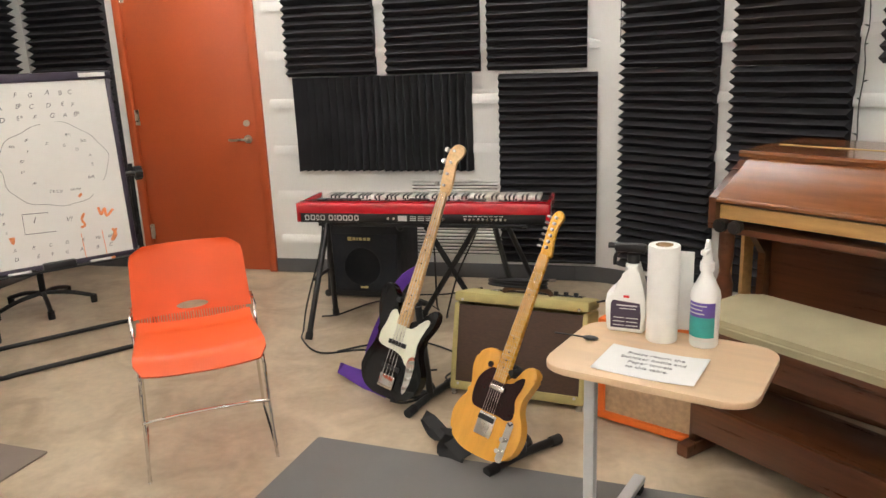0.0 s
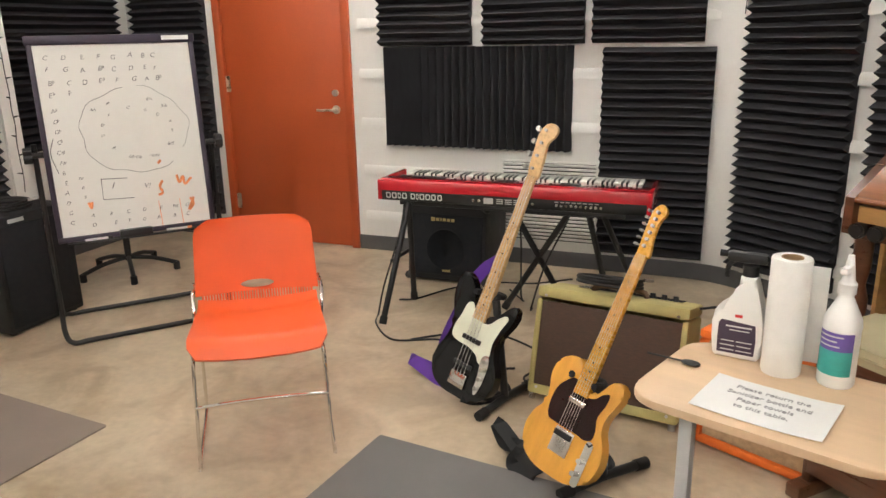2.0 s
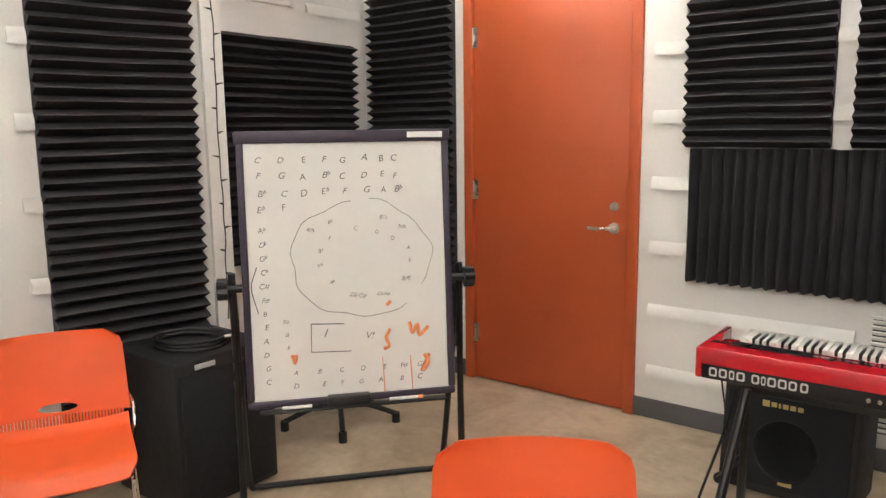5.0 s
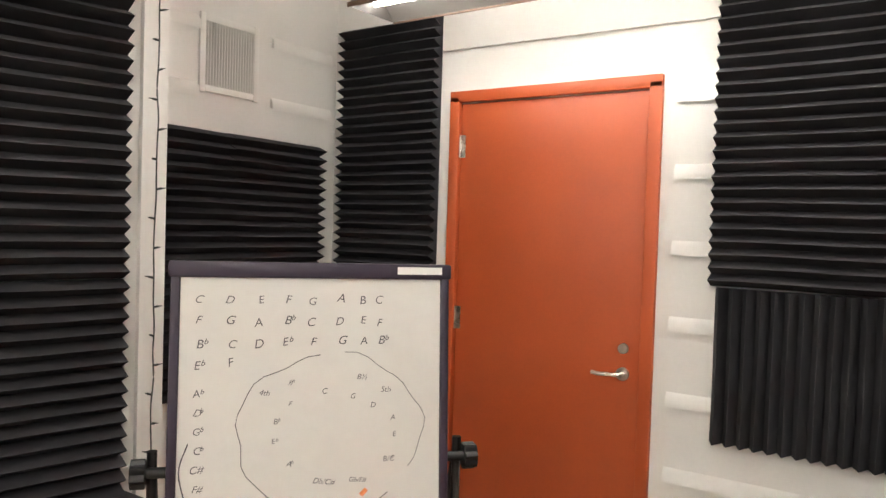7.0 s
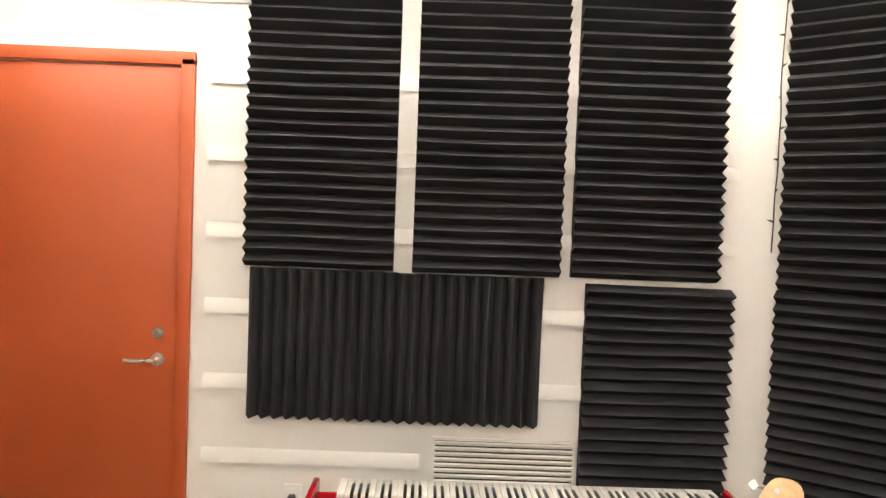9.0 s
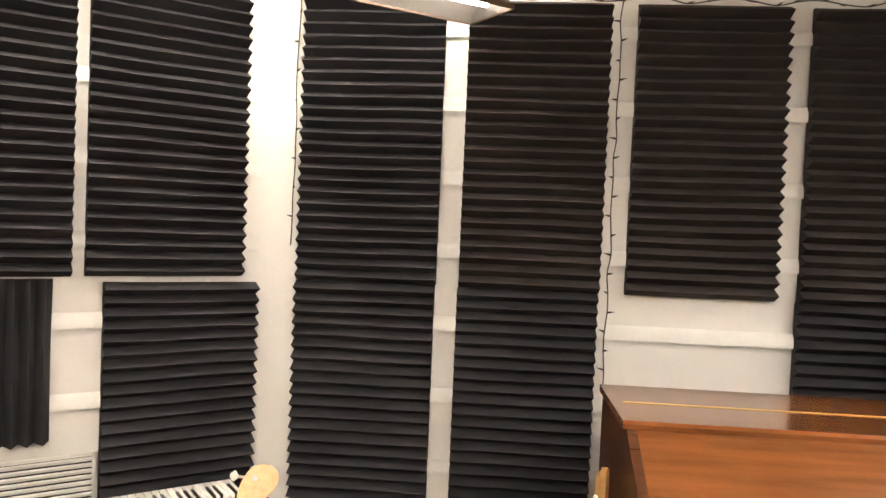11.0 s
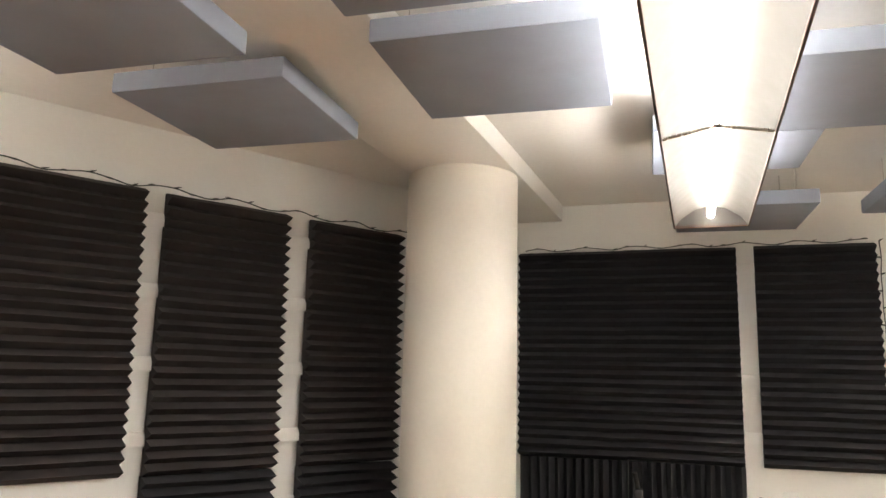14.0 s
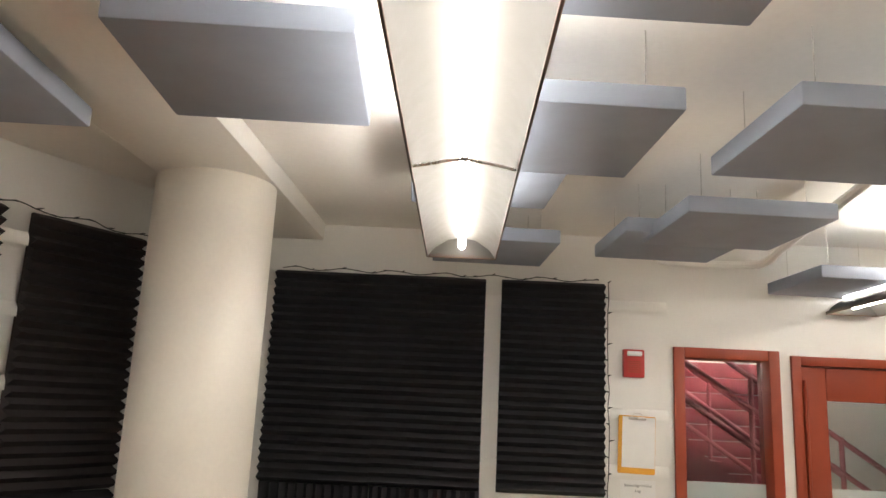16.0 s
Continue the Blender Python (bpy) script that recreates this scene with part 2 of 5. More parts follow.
def lathe(bm, profile, seg=24, at=(0, 0, 0)):
    rings = [[bm.verts.new((at[0] + r * math.cos(2 * math.pi * k / seg), at[1] + r * math.sin(2 * math.pi * k / seg), at[2] + z)) for k in range(seg)] for r, z in profile]
    for a, b in zip(rings, rings[1:]):
        for k in range(seg):
            bm.faces.new((a[k], a[(k + 1) % seg], b[(k + 1) % seg], b[k]))
    bm.faces.new(rings[0][::-1])
    bm.faces.new(rings[-1])


def round_rect(w, h, r, n=6, cx=0.0, cy=0.0):
    out = []
    for sx, sy, a0 in ((1, 1, 0), (-1, 1, 90), (-1, -1, 180), (1, -1, 270)):
        for k in range(n + 1):
            a = radians(a0 + 90 * k / n)
            out.append((cx + sx * (w / 2 - r) + r * math.cos(a), cy + sy * (h / 2 - r) + r * math.sin(a)))
    return out


def mesh_of(bm, name, mat, soft=True):
    bmesh.ops.recalc_face_normals(bm, faces=bm.faces)
    me = bpy.data.meshes.new(name)
    bm.to_mesh(me)
    bm.free()
    me.materials.append(mat)
    if soft:
        me.shade_smooth()
        me.set_sharp_from_angle(angle=radians(35))
    return me


def part(name, bm, mat, parent, label=""):
    ob = new(name, mesh_of(bm, name, mat))
    ob.parent = parent
    return tagged(ob, label)


def thing(name, label, category, m=None, group="", kind=""):
    ob = new(name)
    ob.matrix_world = m or Matrix.Identity(4)
    ob.empty_display_size = 0.1
    return tagged(ob, label, category, group, kind)


def solid(name, bm, mat, label, category, m=None, group="", kind=""):
    ob = new(name, mesh_of(bm, name, mat))
    ob.matrix_world = m or Matrix.Identity(4)
    return tagged(ob, label, category, group, kind)


def written(name, body, size, mat, parent, m, label="", align="LEFT"):
    cu = bpy.data.curves.new(name, "FONT")
    cu.body, cu.size, cu.align_x, cu.extrude = body, size, align, 0.0004
    cu.materials.append(mat)
    ob = new(name, cu)
    ob.parent = parent
    ob.matrix_local = m
    return tagged(ob, label)


B = bmesh.new

# ---------------------------------------------------------------- the room
TH = radians(36.95)
EU = Vector((math.cos(TH), -math.sin(TH), 0))     # along the slanted organ wall
EN = Vector((math.sin(TH), math.cos(TH), 0))      # out through the organ wall
CEIL = 2.87


def on_e(a, n, z=0.0):
    return EU * a + EN * n + Vector((0, 0, z))


def frame_at(origin, right, z=0.0):
    """Matrix with x along right, y pointing into the wall, z up."""
    x = Vector(right).normalized()
    y = Vector((0, 0, 1)).cross(x)
    m = Matrix((x, y, (0, 0, 1))).transposed().to_4x4()
    m.translation = Vector(origin) + Vector((0, 0, z))
    return m


def wall(name, p, q, mat, label, holes=(), thick=0.15, height=CEIL):
    """Wall from p to q with the room on its right-hand side reversed (y runs into the wall). holes: (x0, x1, z0, z1)."""
    p, q = Vector((*p, 0)), Vector((*q, 0))
    ln = (q - p).length
    bm = B()
    xs = sorted({0.0, ln, *[h[0] for h in holes], *[h[1] for h in holes]})
    for x0, x1 in zip(xs, xs[1:]):
        zs = [(0, height)]
        for h in holes:
            if h[0] <= x0 + 1e-6 and h[1] >= x1 - 1e-6:
                zs = [(0, h[2]), (h[3], height)]
        for z0, z1 in zs:
            if z1 - z0 > 1e-4:
                box(bm, (x1 - x0, thick, z1 - z0), ((x0 + x1) / 2, thick / 2, (z0 + z1) / 2))
    return solid(name, bm, mat, label, "wall", frame_at(p, q - p), kind="structure")


NE = (2.03 / math.sin(TH), 0.0)
SD = Vector((-0.12, -0.9928, 0)).normalized()     # along the far wall
SO = Vector((6.725, -4.058, 0))
ES = tuple((SO - SD * 1.462)[:2])
SE = tuple((SO + SD * 4.0)[:2])
W2_DIR = Vector((0.2, 0.98, 0)).normalized()
W2_A = Vector((-0.475, -2.36, 0))
W2_B = W2_A + W2_DIR * 0.955

bm = B()
box(bm, (11.5, 10.5, 0.1), (3.2, -4.0, -0.05))
solid("floor", bm, M_FLOOR, "polished tan concrete floor with stains", "floor", kind="structure")
bm = B()
box(bm, (11.5, 10.5, 0.1), (3.2, -4.0, CEIL + 0.05))
solid("ceiling", bm, M_CEIL, "off-white painted ceiling", "ceiling", kind="structure")
bm = B()
box(bm, (8.66, 0.50, 0.103), (-2.97, 0, 0), 0.005)
solid("ceiling_beam", bm, M_CEIL, "off-white painted ceiling beam resting on a column", "beam", pose(5.5, -2.592, CEIL - 0.0515, 0, 0, -8.65), kind="structure")

wall_n = wall("wall_north", (-0.93, 0), (NE[0] + 0.05, 0), M_WALL, "white painted wall behind foam panels", holes=[(0.93 + 0.05, 0.93 + 1.0, 0, 2.17)])
wall_e = wall("wall_east", NE, ES, M_WALL, "white painted wall covered with foam panels")
# stretch of the far wall: window opening and door opening
S_HOLE_W = (1.462 + 1.13, 1.462 + 1.66, 0.95, 2.17)
S_HOLE_D = (1.462 + 1.81, 1.462 + 2.83, 0.0, 2.16)
wall_s = wall("wall_south", ES, SE, M_WALL, "off-white painted wall with window and door", holes=[S_HOLE_W, S_HOLE_D])
wall_back = wall("wall_back", SE, (-2.2, SE[1]), M_WALL, "plain white painted wall")
wall_w = wall("wall_west", (-2.2, SE[1]), (-2.2, -2.33), M_WALL, "plain white painted wall")
wall_g = wall("wall_return", (-2.2, -2.36), (W2_A.x, -2.36), M_GREYWALL, "light grey painted wall", thick=0.12)
wall_w2 = wall("wall_west_foam", W2_A[:2], W2_B[:2], M_WALL, "white painted wall with a tall foam strip", thick=0.12)
wall_r = wall("wall_recess_return", W2_B[:2], (-0.78, W2_B.y + 0.0), M_WALL, "white painted return of the recess", thick=0.1)
wall_al = wall("wall_recess", (-0.78, W2_B.y - 0.1), (-0.78, 0.0), M_WALL, "white painted recess wall with a vent")


def baseboard(p, q, inset=0.0):
    p, q = Vector((*p[:2], 0)), Vector((*q[:2], 0))
    ln = (q - p).length
    bm = B()
    box(bm, (ln, 0.012, 0.1), (ln / 2, -0.006, 0.05), 0.003)
    solid("baseboard", bm, M_BASE, "dark grey rubber baseboard along the wall", "baseboard", frame_at(p, q - p), kind="structure")


baseboard((-0.78, 0), (0.0, 0))
baseboard((1.055, 0), (NE[0] - 0.20, 0))
baseboard(on_e(2.70 + 0.20, 2.03), ES)
baseboard(ES, SO + SD * 1.77)
baseboard(SO + SD * 2.87, SE)
baseboard((-2.2, -2.36), W2_A)
baseboard(W2_A, W2_B)
baseboard((-0.78, W2_B.y), (-0.78, 0))
# curved piece of wall and base in the obtuse corner
bm = B()
pts = []
for k in range(9):
    t = k / 8
    a = Vector((NE[0] - 0.20, 0, 0))
    c = on_e(2.70 + 0.20, 2.03)
    mid = Vector((NE[0], 0, 0))
    pts.append((1 - t) ** 2 * a + 2 * t * (1 - t) * mid + t * t * c)
for h, off, mat, nm in ((CEIL, 0.0, M_WALL, "wall_corner"), (0.1, 0.012, M_BASE, "baseboard_corner")):
    bm = B()
    out = [p - Vector((math.sin(TH / 2), math.cos(TH / 2), 0)) * off for p in pts]
    loop = [(p.x, p.y) for p in out] + [(NE[0] + 0.02, 0.03)]
    slab(bm, loop, 0, h)
    solid(nm, bm, mat, "rounded corner of the room", "wall", kind="structure")


def battens(parent_m, spans):
    """Horizontal mounting strips on a wall, each with a sloped upper face."""
    for x0, x1, zs in spans:
        for z in zs:
            bm = B()
            ring = []
            for x in (x0, x1):
                ring.append([bm.verts.new((x, y, zz)) for y, zz in ((0.0, z + 0.012), (-0.016, z + 0.009), (-0.0185, z), (-0.017, z + 0.04), (-0.003, z + 0.062))])
            for k in range(5):
                bm.faces.new((ring[0][k], ring[0][(k + 1) % 5], ring[1][(k + 1) % 5], ring[1][k]))
            bm.faces.new(ring[0][::-1])
            bm.faces.new(ring[1])
            solid("trim", bm, M_WALL, "white painted batten across the wall", "trim", parent_m, group="wall battens", kind="structure")


BZ = [0.215, 0.53, 0.845, 1.16, 1.475, 1.79, 2.105, 2.42]
MN = frame_at((0, 0, 0), (1, 0, 0))
battens(MN, [(1.115, 2.03, BZ[:2]), (1.115, NE[0] - 0.06, BZ[2:7])])
ME = frame_at((0, 0, 0), EU)
ME.translation = EN * 2.03
battens(ME, [(2.86, 6.4, BZ)])
# flush board over the door, from its lower lip to the ceiling
bm = B()
box(bm, (1.335, 0.016, CEIL - 2.434), (0.605, -0.008, (CEIL + 2.434) / 2), 0.003)
solid("trim", bm, M_WALL, "white painted board on the wall over the door", "trim", MN, kind="structure")
MS = frame_at(SO, SD)
battens(MS, [(-1.40, 1.05, [1.475, 1.79, 2.42])])
MW2 = frame_at(W2_A, W2_DIR)
battens(MW2, [(0.12, 0.83, BZ)])
MAL = frame_at((-0.78, 0, 0), (0, 1, 0))
battens(MAL, [(-1.35, -0.92, [2.12, 2.42]), (-0.48, -0.05, [2.12, 2.42])])

# ---------------------------------------------------------------- acoustic foam


def foam(wm, x0, z0, w, h, upright=False, mat=None, label="charcoal wedge acoustic foam panel with horizontal ridges on the wall"):
    """A wedge foam panel: a thin back and rows of triangular ridges."""
    run, ln = (w, h) if upright else (h, w)
    n = max(1, round(run / 0.0508))
    pitch = run / n
    prof = [(0.0, 0.0), (0.0, -0.021)]
    for i in range(n):
        prof.append(((i + 0.5) * pitch, -0.080 + random.uniform(-0.0025, 0.0025)))
        if i < n - 1:
            prof.append(((i + 1) * pitch, -0.021))
    prof += [(run, -0.021), (run, 0.0)]
    bm = B()
    rows = []
    cuts = 7
    tilt = random.uniform(-0.004, 0.004)
    for k in range(cuts):
        u = ln * k / (cuts - 1)
        row = []
        for s, y in prof:
            d = noise.noise(Vector((u * 3 + x0 * 7, s * 4, z0 * 5))) * 0.004 + tilt * (u / ln - 0.5)
            p = (x0 + s + d, y, z0 + u) if upright else (x0 + u, y, z0 + s + d)
            row.append(bm.verts.new(p))
        rows.append(row)
    for a, b in zip(rows, rows[1:]):
        for k in range(len(prof) - 1):
            bm.faces.new((a[k], a[k + 1], b[k + 1], b[k]))
    bm.faces.new(rows[0][::-1])
    bm.faces.new(rows[-1])
    ob = solid("acoustic_foam_panel", bm, mat or M_FOAM, label, "foam panel", wm @ Matrix.Translation((0, -0.001, 0)), group="acoustic foam panels")
    return ob


UPR = "charcoal wedge acoustic foam panel with upright ridges on the wall"
for x0, w in ((1.28, 0.613), (1.972, 0.61), (2.630, 0.61)):
    foam(MN, x0, 1.362, w, 1.22)
foam(MN, 1.301, 0.738, 0.61, 0.618, True, label=UPR)
foam(MN, 1.911, 0.735, 0.61, 0.618, True, label=UPR)
foam(MN, 2.698, 0.12, 0.608, 1.218)
for z in (0.17, 1.39):
    foam(MN, -0.70, z, 0.63, 1.22)
for y in (-1.36, -0.75):
    foam(MAL, y, 0.75, 0.61, 1.22)
for z in (0.13, 1.352):
    foam(MW2, 0.185, z, 0.615, 1.22)
for x0, w, low in ((2.827, 0.607, 1), (3.533, 0.595, 1), (4.238, 0.615, 0), (4.950, 0.605, 1), (5.695, 0.575, 1)):
    foam(ME, x0, 1.355, w, 1.22, mat=M_FOAM2 if x0 > 3 else M_FOAM)
    if low:
        foam(ME, x0 - 0.004, 0.132, w, 1.22)
foam(MS, -1.286, 1.355, 0.63, 1.22)
foam(MS, -0.656, 1.355, 0.628, 1.22)
foam(MS, 0.069, 1.355, 0.61, 1.22)
for k in range(2):
    foam(MS, -1.28 + 0.63 * k, 0.738, 0.622, 0.615, True, label=UPR)

# ---------------------------------------------------------------- door in the north wall
door = thing("door_1", "closed burnt orange painted door with lever handle", "door", MN, kind="structure")
bm = B()
for x in (0.027, 1.027):
    box(bm, (0.055, 0.16, 2.20), (x, 0.055, 1.10), 0.004)
box(bm, (1.055, 0.16, 0.055), (0.527, 0.055, 2.2 + 0.0005), 0.004)
part("frame", bm, M_DOOR, door)
bm = B()
box(bm, (0.938, 0.045, 2.16), (0.527, 0.02, 1.088), 0.003)
part("leaf", bm, M_DOOR, door)
for z in (0.28, 1.12, 1.96):
    bm = B()
    rod(bm, (0.056, -0.006, z - 0.055), (0.056, -0.006, z + 0.055), 0.008)
    box(bm, (0.03, 0.004, 0.11), (0.07, -0.0045, z))
    part("hinge", bm, M_STEEL, door, "steel hinge")
bm = B()
rod(bm, (0.925, -0.002, 0.955), (0.925, -0.016, 0.955), 0.028, 24)
rod(bm, (0.925, -0.012, 0.955), (0.925, -0.055, 0.955), 0.010)
tube(bm, smooth_line([(0.925, -0.052, 0.955), (0.89, -0.056, 0.956), (0.84, -0.056, 0.952), (0.80, -0.05, 0.954)]), 0.009)
part("lever_handle", bm, M_STEEL, door, "brushed steel lever handle")
bm = B()
rod(bm, (0.925, -0.002, 1.065), (0.925, -0.018, 1.065), 0.022, 24)
rod(bm, (0.925, -0.018, 1.065), (0.925, -0.022, 1.065), 0.012, 16)
part("deadbolt", bm, M_STEEL, door, "round steel deadbolt")

# ---------------------------------------------------------------- vents and outlet
grille = thing("wall_grille", "white louvred air grille low on the wall", "vent", MN @ Matrix.Translation((2.085, 0, 0.15)))
bm = B()
box(bm, (0.60, 0.012, 0.012), (0.30, -0.008, 0.008)), box(bm, (0.60, 0.012, 0.012), (0.30, -0.008, 0.512))
box(bm, (0.012, 0.012, 0.52), (0.004, -0.008, 0.26)), box(bm, (0.012, 0.012, 0.52), (0.596, -0.008, 0.26))
part("frame", bm, M_WALL, grille)
# black sheet in place of the shade between the louvres
bm = B()
box(bm, (0.59, 0.003, 0.50), (0.30, -0.003, 0.26))
part("backing", bm, M_BLACKMET, grille, "dark gap behind the louvres")
bm = B()
box(bm, (0.588, 0.010, 0.013), (0, 0, 0), 0, Euler((radians(28), 0, 0)).to_matrix())
slat_mesh = mesh_of(bm, "slat", M_WALL)
for k in range(21):
    s = new("slat", slat_mesh)
    s.parent = grille
    s.location = (0.30, -0.010, 0.030 + 0.0232 * k)

vent = thing("wall_vent", "white louvred vent high on the recess wall", "vent", MAL @ Matrix.Translation((-0.887, 0, 2.177)))
bm = B()
for x in (-0.015, 0.30):
    box(bm, (0.03, 0.014, 0.36), (x, -0.008, 0.145), 0.002)
for z in (-0.015, 0.305):
    box(bm, (0.285, 0.014, 0.03), (0.1425, -0.008, z), 0.002)
part("frame", bm, M_WALL, vent)
# black sheet gives the shade behind the vent slats
bm = B()
box(bm, (0.285, 0.003, 0.29), (0.1425, -0.003, 0.145))
part("backing", bm, M_BLACKMET, vent)
bm = B()
box(bm, (0.004, 0.014, 0.288), (0, 0, 0), 0, Euler((0, 0, radians(25))).to_matrix())
vs_mesh = mesh_of(bm, "slat", M_WALL)
for k in range(18):
    s = new("slat", vs_mesh)
    s.parent = vent
    s.location = (0.008 + 0.0158 * k, -0.010, 0.145)

outlet = thing("power_outlet", "white wall outlet with a black plug", "outlet", MN @ Matrix.Translation((1.502, 0, 0.385)))
bm = B()
box(bm, (0.075, 0.008, 0.12), (0, -0.004, 0), 0.003)
part("plate", bm, M_WHITEPL, outlet)
bm = B()
box(bm, (0.03, 0.035, 0.04), (0, -0.026, 0.0), 0.006)
tube(bm, smooth_line([(0, -0.04, 0), (0.0, -0.06, -0.05), (0.01, -0.03, -0.20), (0.05, -0.03, -0.37), (0.2, -0.12, -0.378)]), 0.004)
part("plug", bm, M_CABLE, outlet, "black power plug and cord")

# ---------------------------------------------------------------- column, clouds, lamps
bm = B()
lathe(bm, [(0.27, 0), (0.27, 1.4), (0.27, CEIL - 0.103)], 48, (5.77, -2.60, 0))
solid("column", bm, M_COLUMN, "round cream painted concrete column", "column", kind="structure")


def cloud(x, y, z=2.60, w=0.60, d=0.60, turn=-4.0):
    c = thing("ceiling_cloud", "grey fabric acoustic cloud hung from the ceiling on thin cables", "acoustic cloud", pose(x, y, z, 0, 0, turn), "ceiling clouds")
    bm = B()
    box(bm, (w, d, 0.068), (0, 0, 0.034), 0.007)
    part("panel", bm, M_CLOUD, c)
    for sx in (-0.36, 0.36):
        for sy in (-0.36, 0.36):
            bm = B()
            rod(bm, (sx * w, sy * d, 0.068), (sx * w, sy * d, CEIL - z), 0.0018, 6)
            part("hanger", bm, M_STEEL, c, "thin steel hanging cable")
    return c


CLOUDS = [(4.28, -2.975, 2.65), (4.50, -2.06, 2.65), (4.43, -3.85), (4.29, -4.71), (5.32, -4.87), (5.77, -4.78, 2.62), (3.40, -3.75), (6.07, -3.95), (5.25, -3.77, 2.70),
          (6.15, -5.95, 2.55), (3.65, -2.03), (3.45, -2.95), (2.78, -2.20), (3.30, -4.70)]
for c in CLOUDS:
    cloud(*c)


def pendant(x0, x1, y, z=2.45, joint=1.25, turn=172.7):
    """Linear pendant: an open white trough, its colour darkened to curb glare, with a bright tube along its middle."""
    ln = x1 - x0
    p = thing("pendant_light", "long linear pendant light with white trough and lit tube", "ceiling light", pose(x1, y, z, 0, 0, turn), "pendant lights")
    sec = [(-0.145, 0.0), (-0.12, 0.035), (-0.06, 0.075), (0.0, 0.085), (0.06, 0.075), (0.12, 0.035), (0.145, 0.0)]
    bm = B()
    ra = [bm.verts.new((0, y_, z_)) for y_, z_ in sec]
    rb = [bm.verts.new((ln, y_, z_)) for y_, z_ in sec]
    rc = [bm.verts.new((0, y_ * 0.99, z_ + 0.006)) for y_, z_ in sec]
    rd = [bm.verts.new((ln, y_ * 0.99, z_ + 0.006)) for y_, z_ in sec]
    for k in range(6):
        bm.faces.new((ra[k], ra[k + 1], rb[k + 1], rb[k]))
        bm.faces.new((rc[k], rd[k], rd[k + 1], rc[k + 1]))
    for k in (0, 6):
        bm.faces.new((ra[k], rb[k], rd[k], rc[k]))
    for a, b in ((ra, rc), (rb, rd)):
        bm.faces.new(a)
        bm.faces.new(b)
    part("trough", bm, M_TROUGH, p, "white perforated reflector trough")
    for s in (-1, 1):
        bm = B()
        box(bm, (ln, 0.008, 0.02), (ln / 2, s * 0.148, 0.004), 0.002)
        part("edge_trim", bm, M_LAMPEDGE, p, "bronze edge trim")
    bm = B()
    box(bm, (0.008, 0.30, 0.02), (-0.004, 0, 0.004), 0.002)
    part("end_trim", bm, M_LAMPEDGE, p)
    bm = B()
    box(bm, (ln - 0.04, 0.12, 0.008), (ln / 2, 0, 0.098), 0.002)
    part("uplight", bm, M_UPLIGHT, p, "glowing upper diffuser")
    n = max(1, round(ln / joint))
    for k in range(n):
        bm = B()
        rod(bm, (ln * k / n + 0.02, 0, 0.045), (ln * (k + 1) / n - 0.02, 0, 0.045), 0.016, 12)
        part("tube", bm, M_TUBE, p, "glowing white fluorescent tube")
        if k:
            bm = B()
            tube(bm, [(ln * k / n, -0.143, 0.002), (ln * k / n, 0, 0.03), (ln * k / n, 0.143, 0.002)], 0.005)
            box(bm, (0.03, 0.02, 0.03), (ln * k / n, 0, 0.04), 0.003)
            part("joint_bracket", bm, M_STEEL, p)
        bm = B()
        rod(bm, (ln * (k + 0.5) / n, 0, 0.09), (ln * (k + 0.5) / n, 0, CEIL - z), 0.003, 6)
        part("hanger", bm, M_STEEL, p)
    return p


pendant(-0.6, 5.50, -3.72)
pendant(0.0, 3.97, -0.75, turn=178.5)
pendant(-0.6, 6.40, -6.15)

# pipe under the ceiling near the far wall
bm = B()
tube(bm, smooth_line([(6.53, -4.97, 2.80), (6.54, -5.04, 2.73), (6.51, -5.30, 2.715), (6.46, -5.55, 2.715), (6.36, -5.61, 2.72), (6.05, -5.55, 2.75), (5.1, -5.35, 2.80), (4.4, -5.2, 2.83)], 6), 0.024)
solid("ceiling_pipe", bm, M_WALL, "white painted pipe bent below the ceiling", "pipe")

# ---------------------------------------------------------------- far wall: window, door, alarm, clipboard
win = thing("window_1", "interior window in a red wooden frame", "window", MS, kind="structure")
bm = B()
x0, x1, z0, z1 = 1.088, 1.701, 0.90, 2.222
for x in (x0 + 0.03, x1 - 0.03):
    box(bm, (0.062, 0.19, z1 - z0), (x, 0.07, (z0 + z1) / 2), 0.004)
for z in (z0 + 0.03, z1 - 0.03):
    box(bm, (x1 - x0 - 0.126, 0.188, 0.062), ((x0 + x1) / 2, 0.07, z), 0.004)
part("window_frame", bm, M_DARKRED, win)
bm = B()
box(bm, (x1 - x0 - 0.13, 0.006, z1 - z0 - 0.12), ((x0 + x1) / 2, 0.09, (z0 + z1) / 2))
pane = part("pane", bm, M_GLASS, win, "clear glass pane")
bm = B()
box(bm, (x1 - x0 - 0.13, 0.002, 1.46 - z0 - 0.06), ((x0 + x1) / 2, 0.084, (z0 + 0.06 + 1.46) / 2))
part("frosted_film", bm, M_FROST, win, "frosted film on the lower half")

d2 = thing("door_2", "closed burnt orange door with glass panel", "door", MS, kind="structure")
dx0, dx1 = 1.772, 2.87
bm = B()
for x in (dx0 + 0.026, dx1 - 0.026):
    box(bm, (0.052, 0.17, 2.20), (x, 0.06, 1.10), 0.004)
box(bm, (dx1 - dx0 - 0.106, 0.168, 0.052), ((dx0 + dx1) / 2, 0.06, 2.174), 0.004)
part("frame", bm, M_DARKRED, d2)
bm = B()
lx0, lx1 = dx0 + 0.056, dx1 - 0.056
box(bm, (0.15, 0.045, 2.13), (lx0 + 0.075, 0.03, 1.075), 0.003)
box(bm, (0.15, 0.045, 2.13), (lx1 - 0.075, 0.03, 1.075), 0.003)
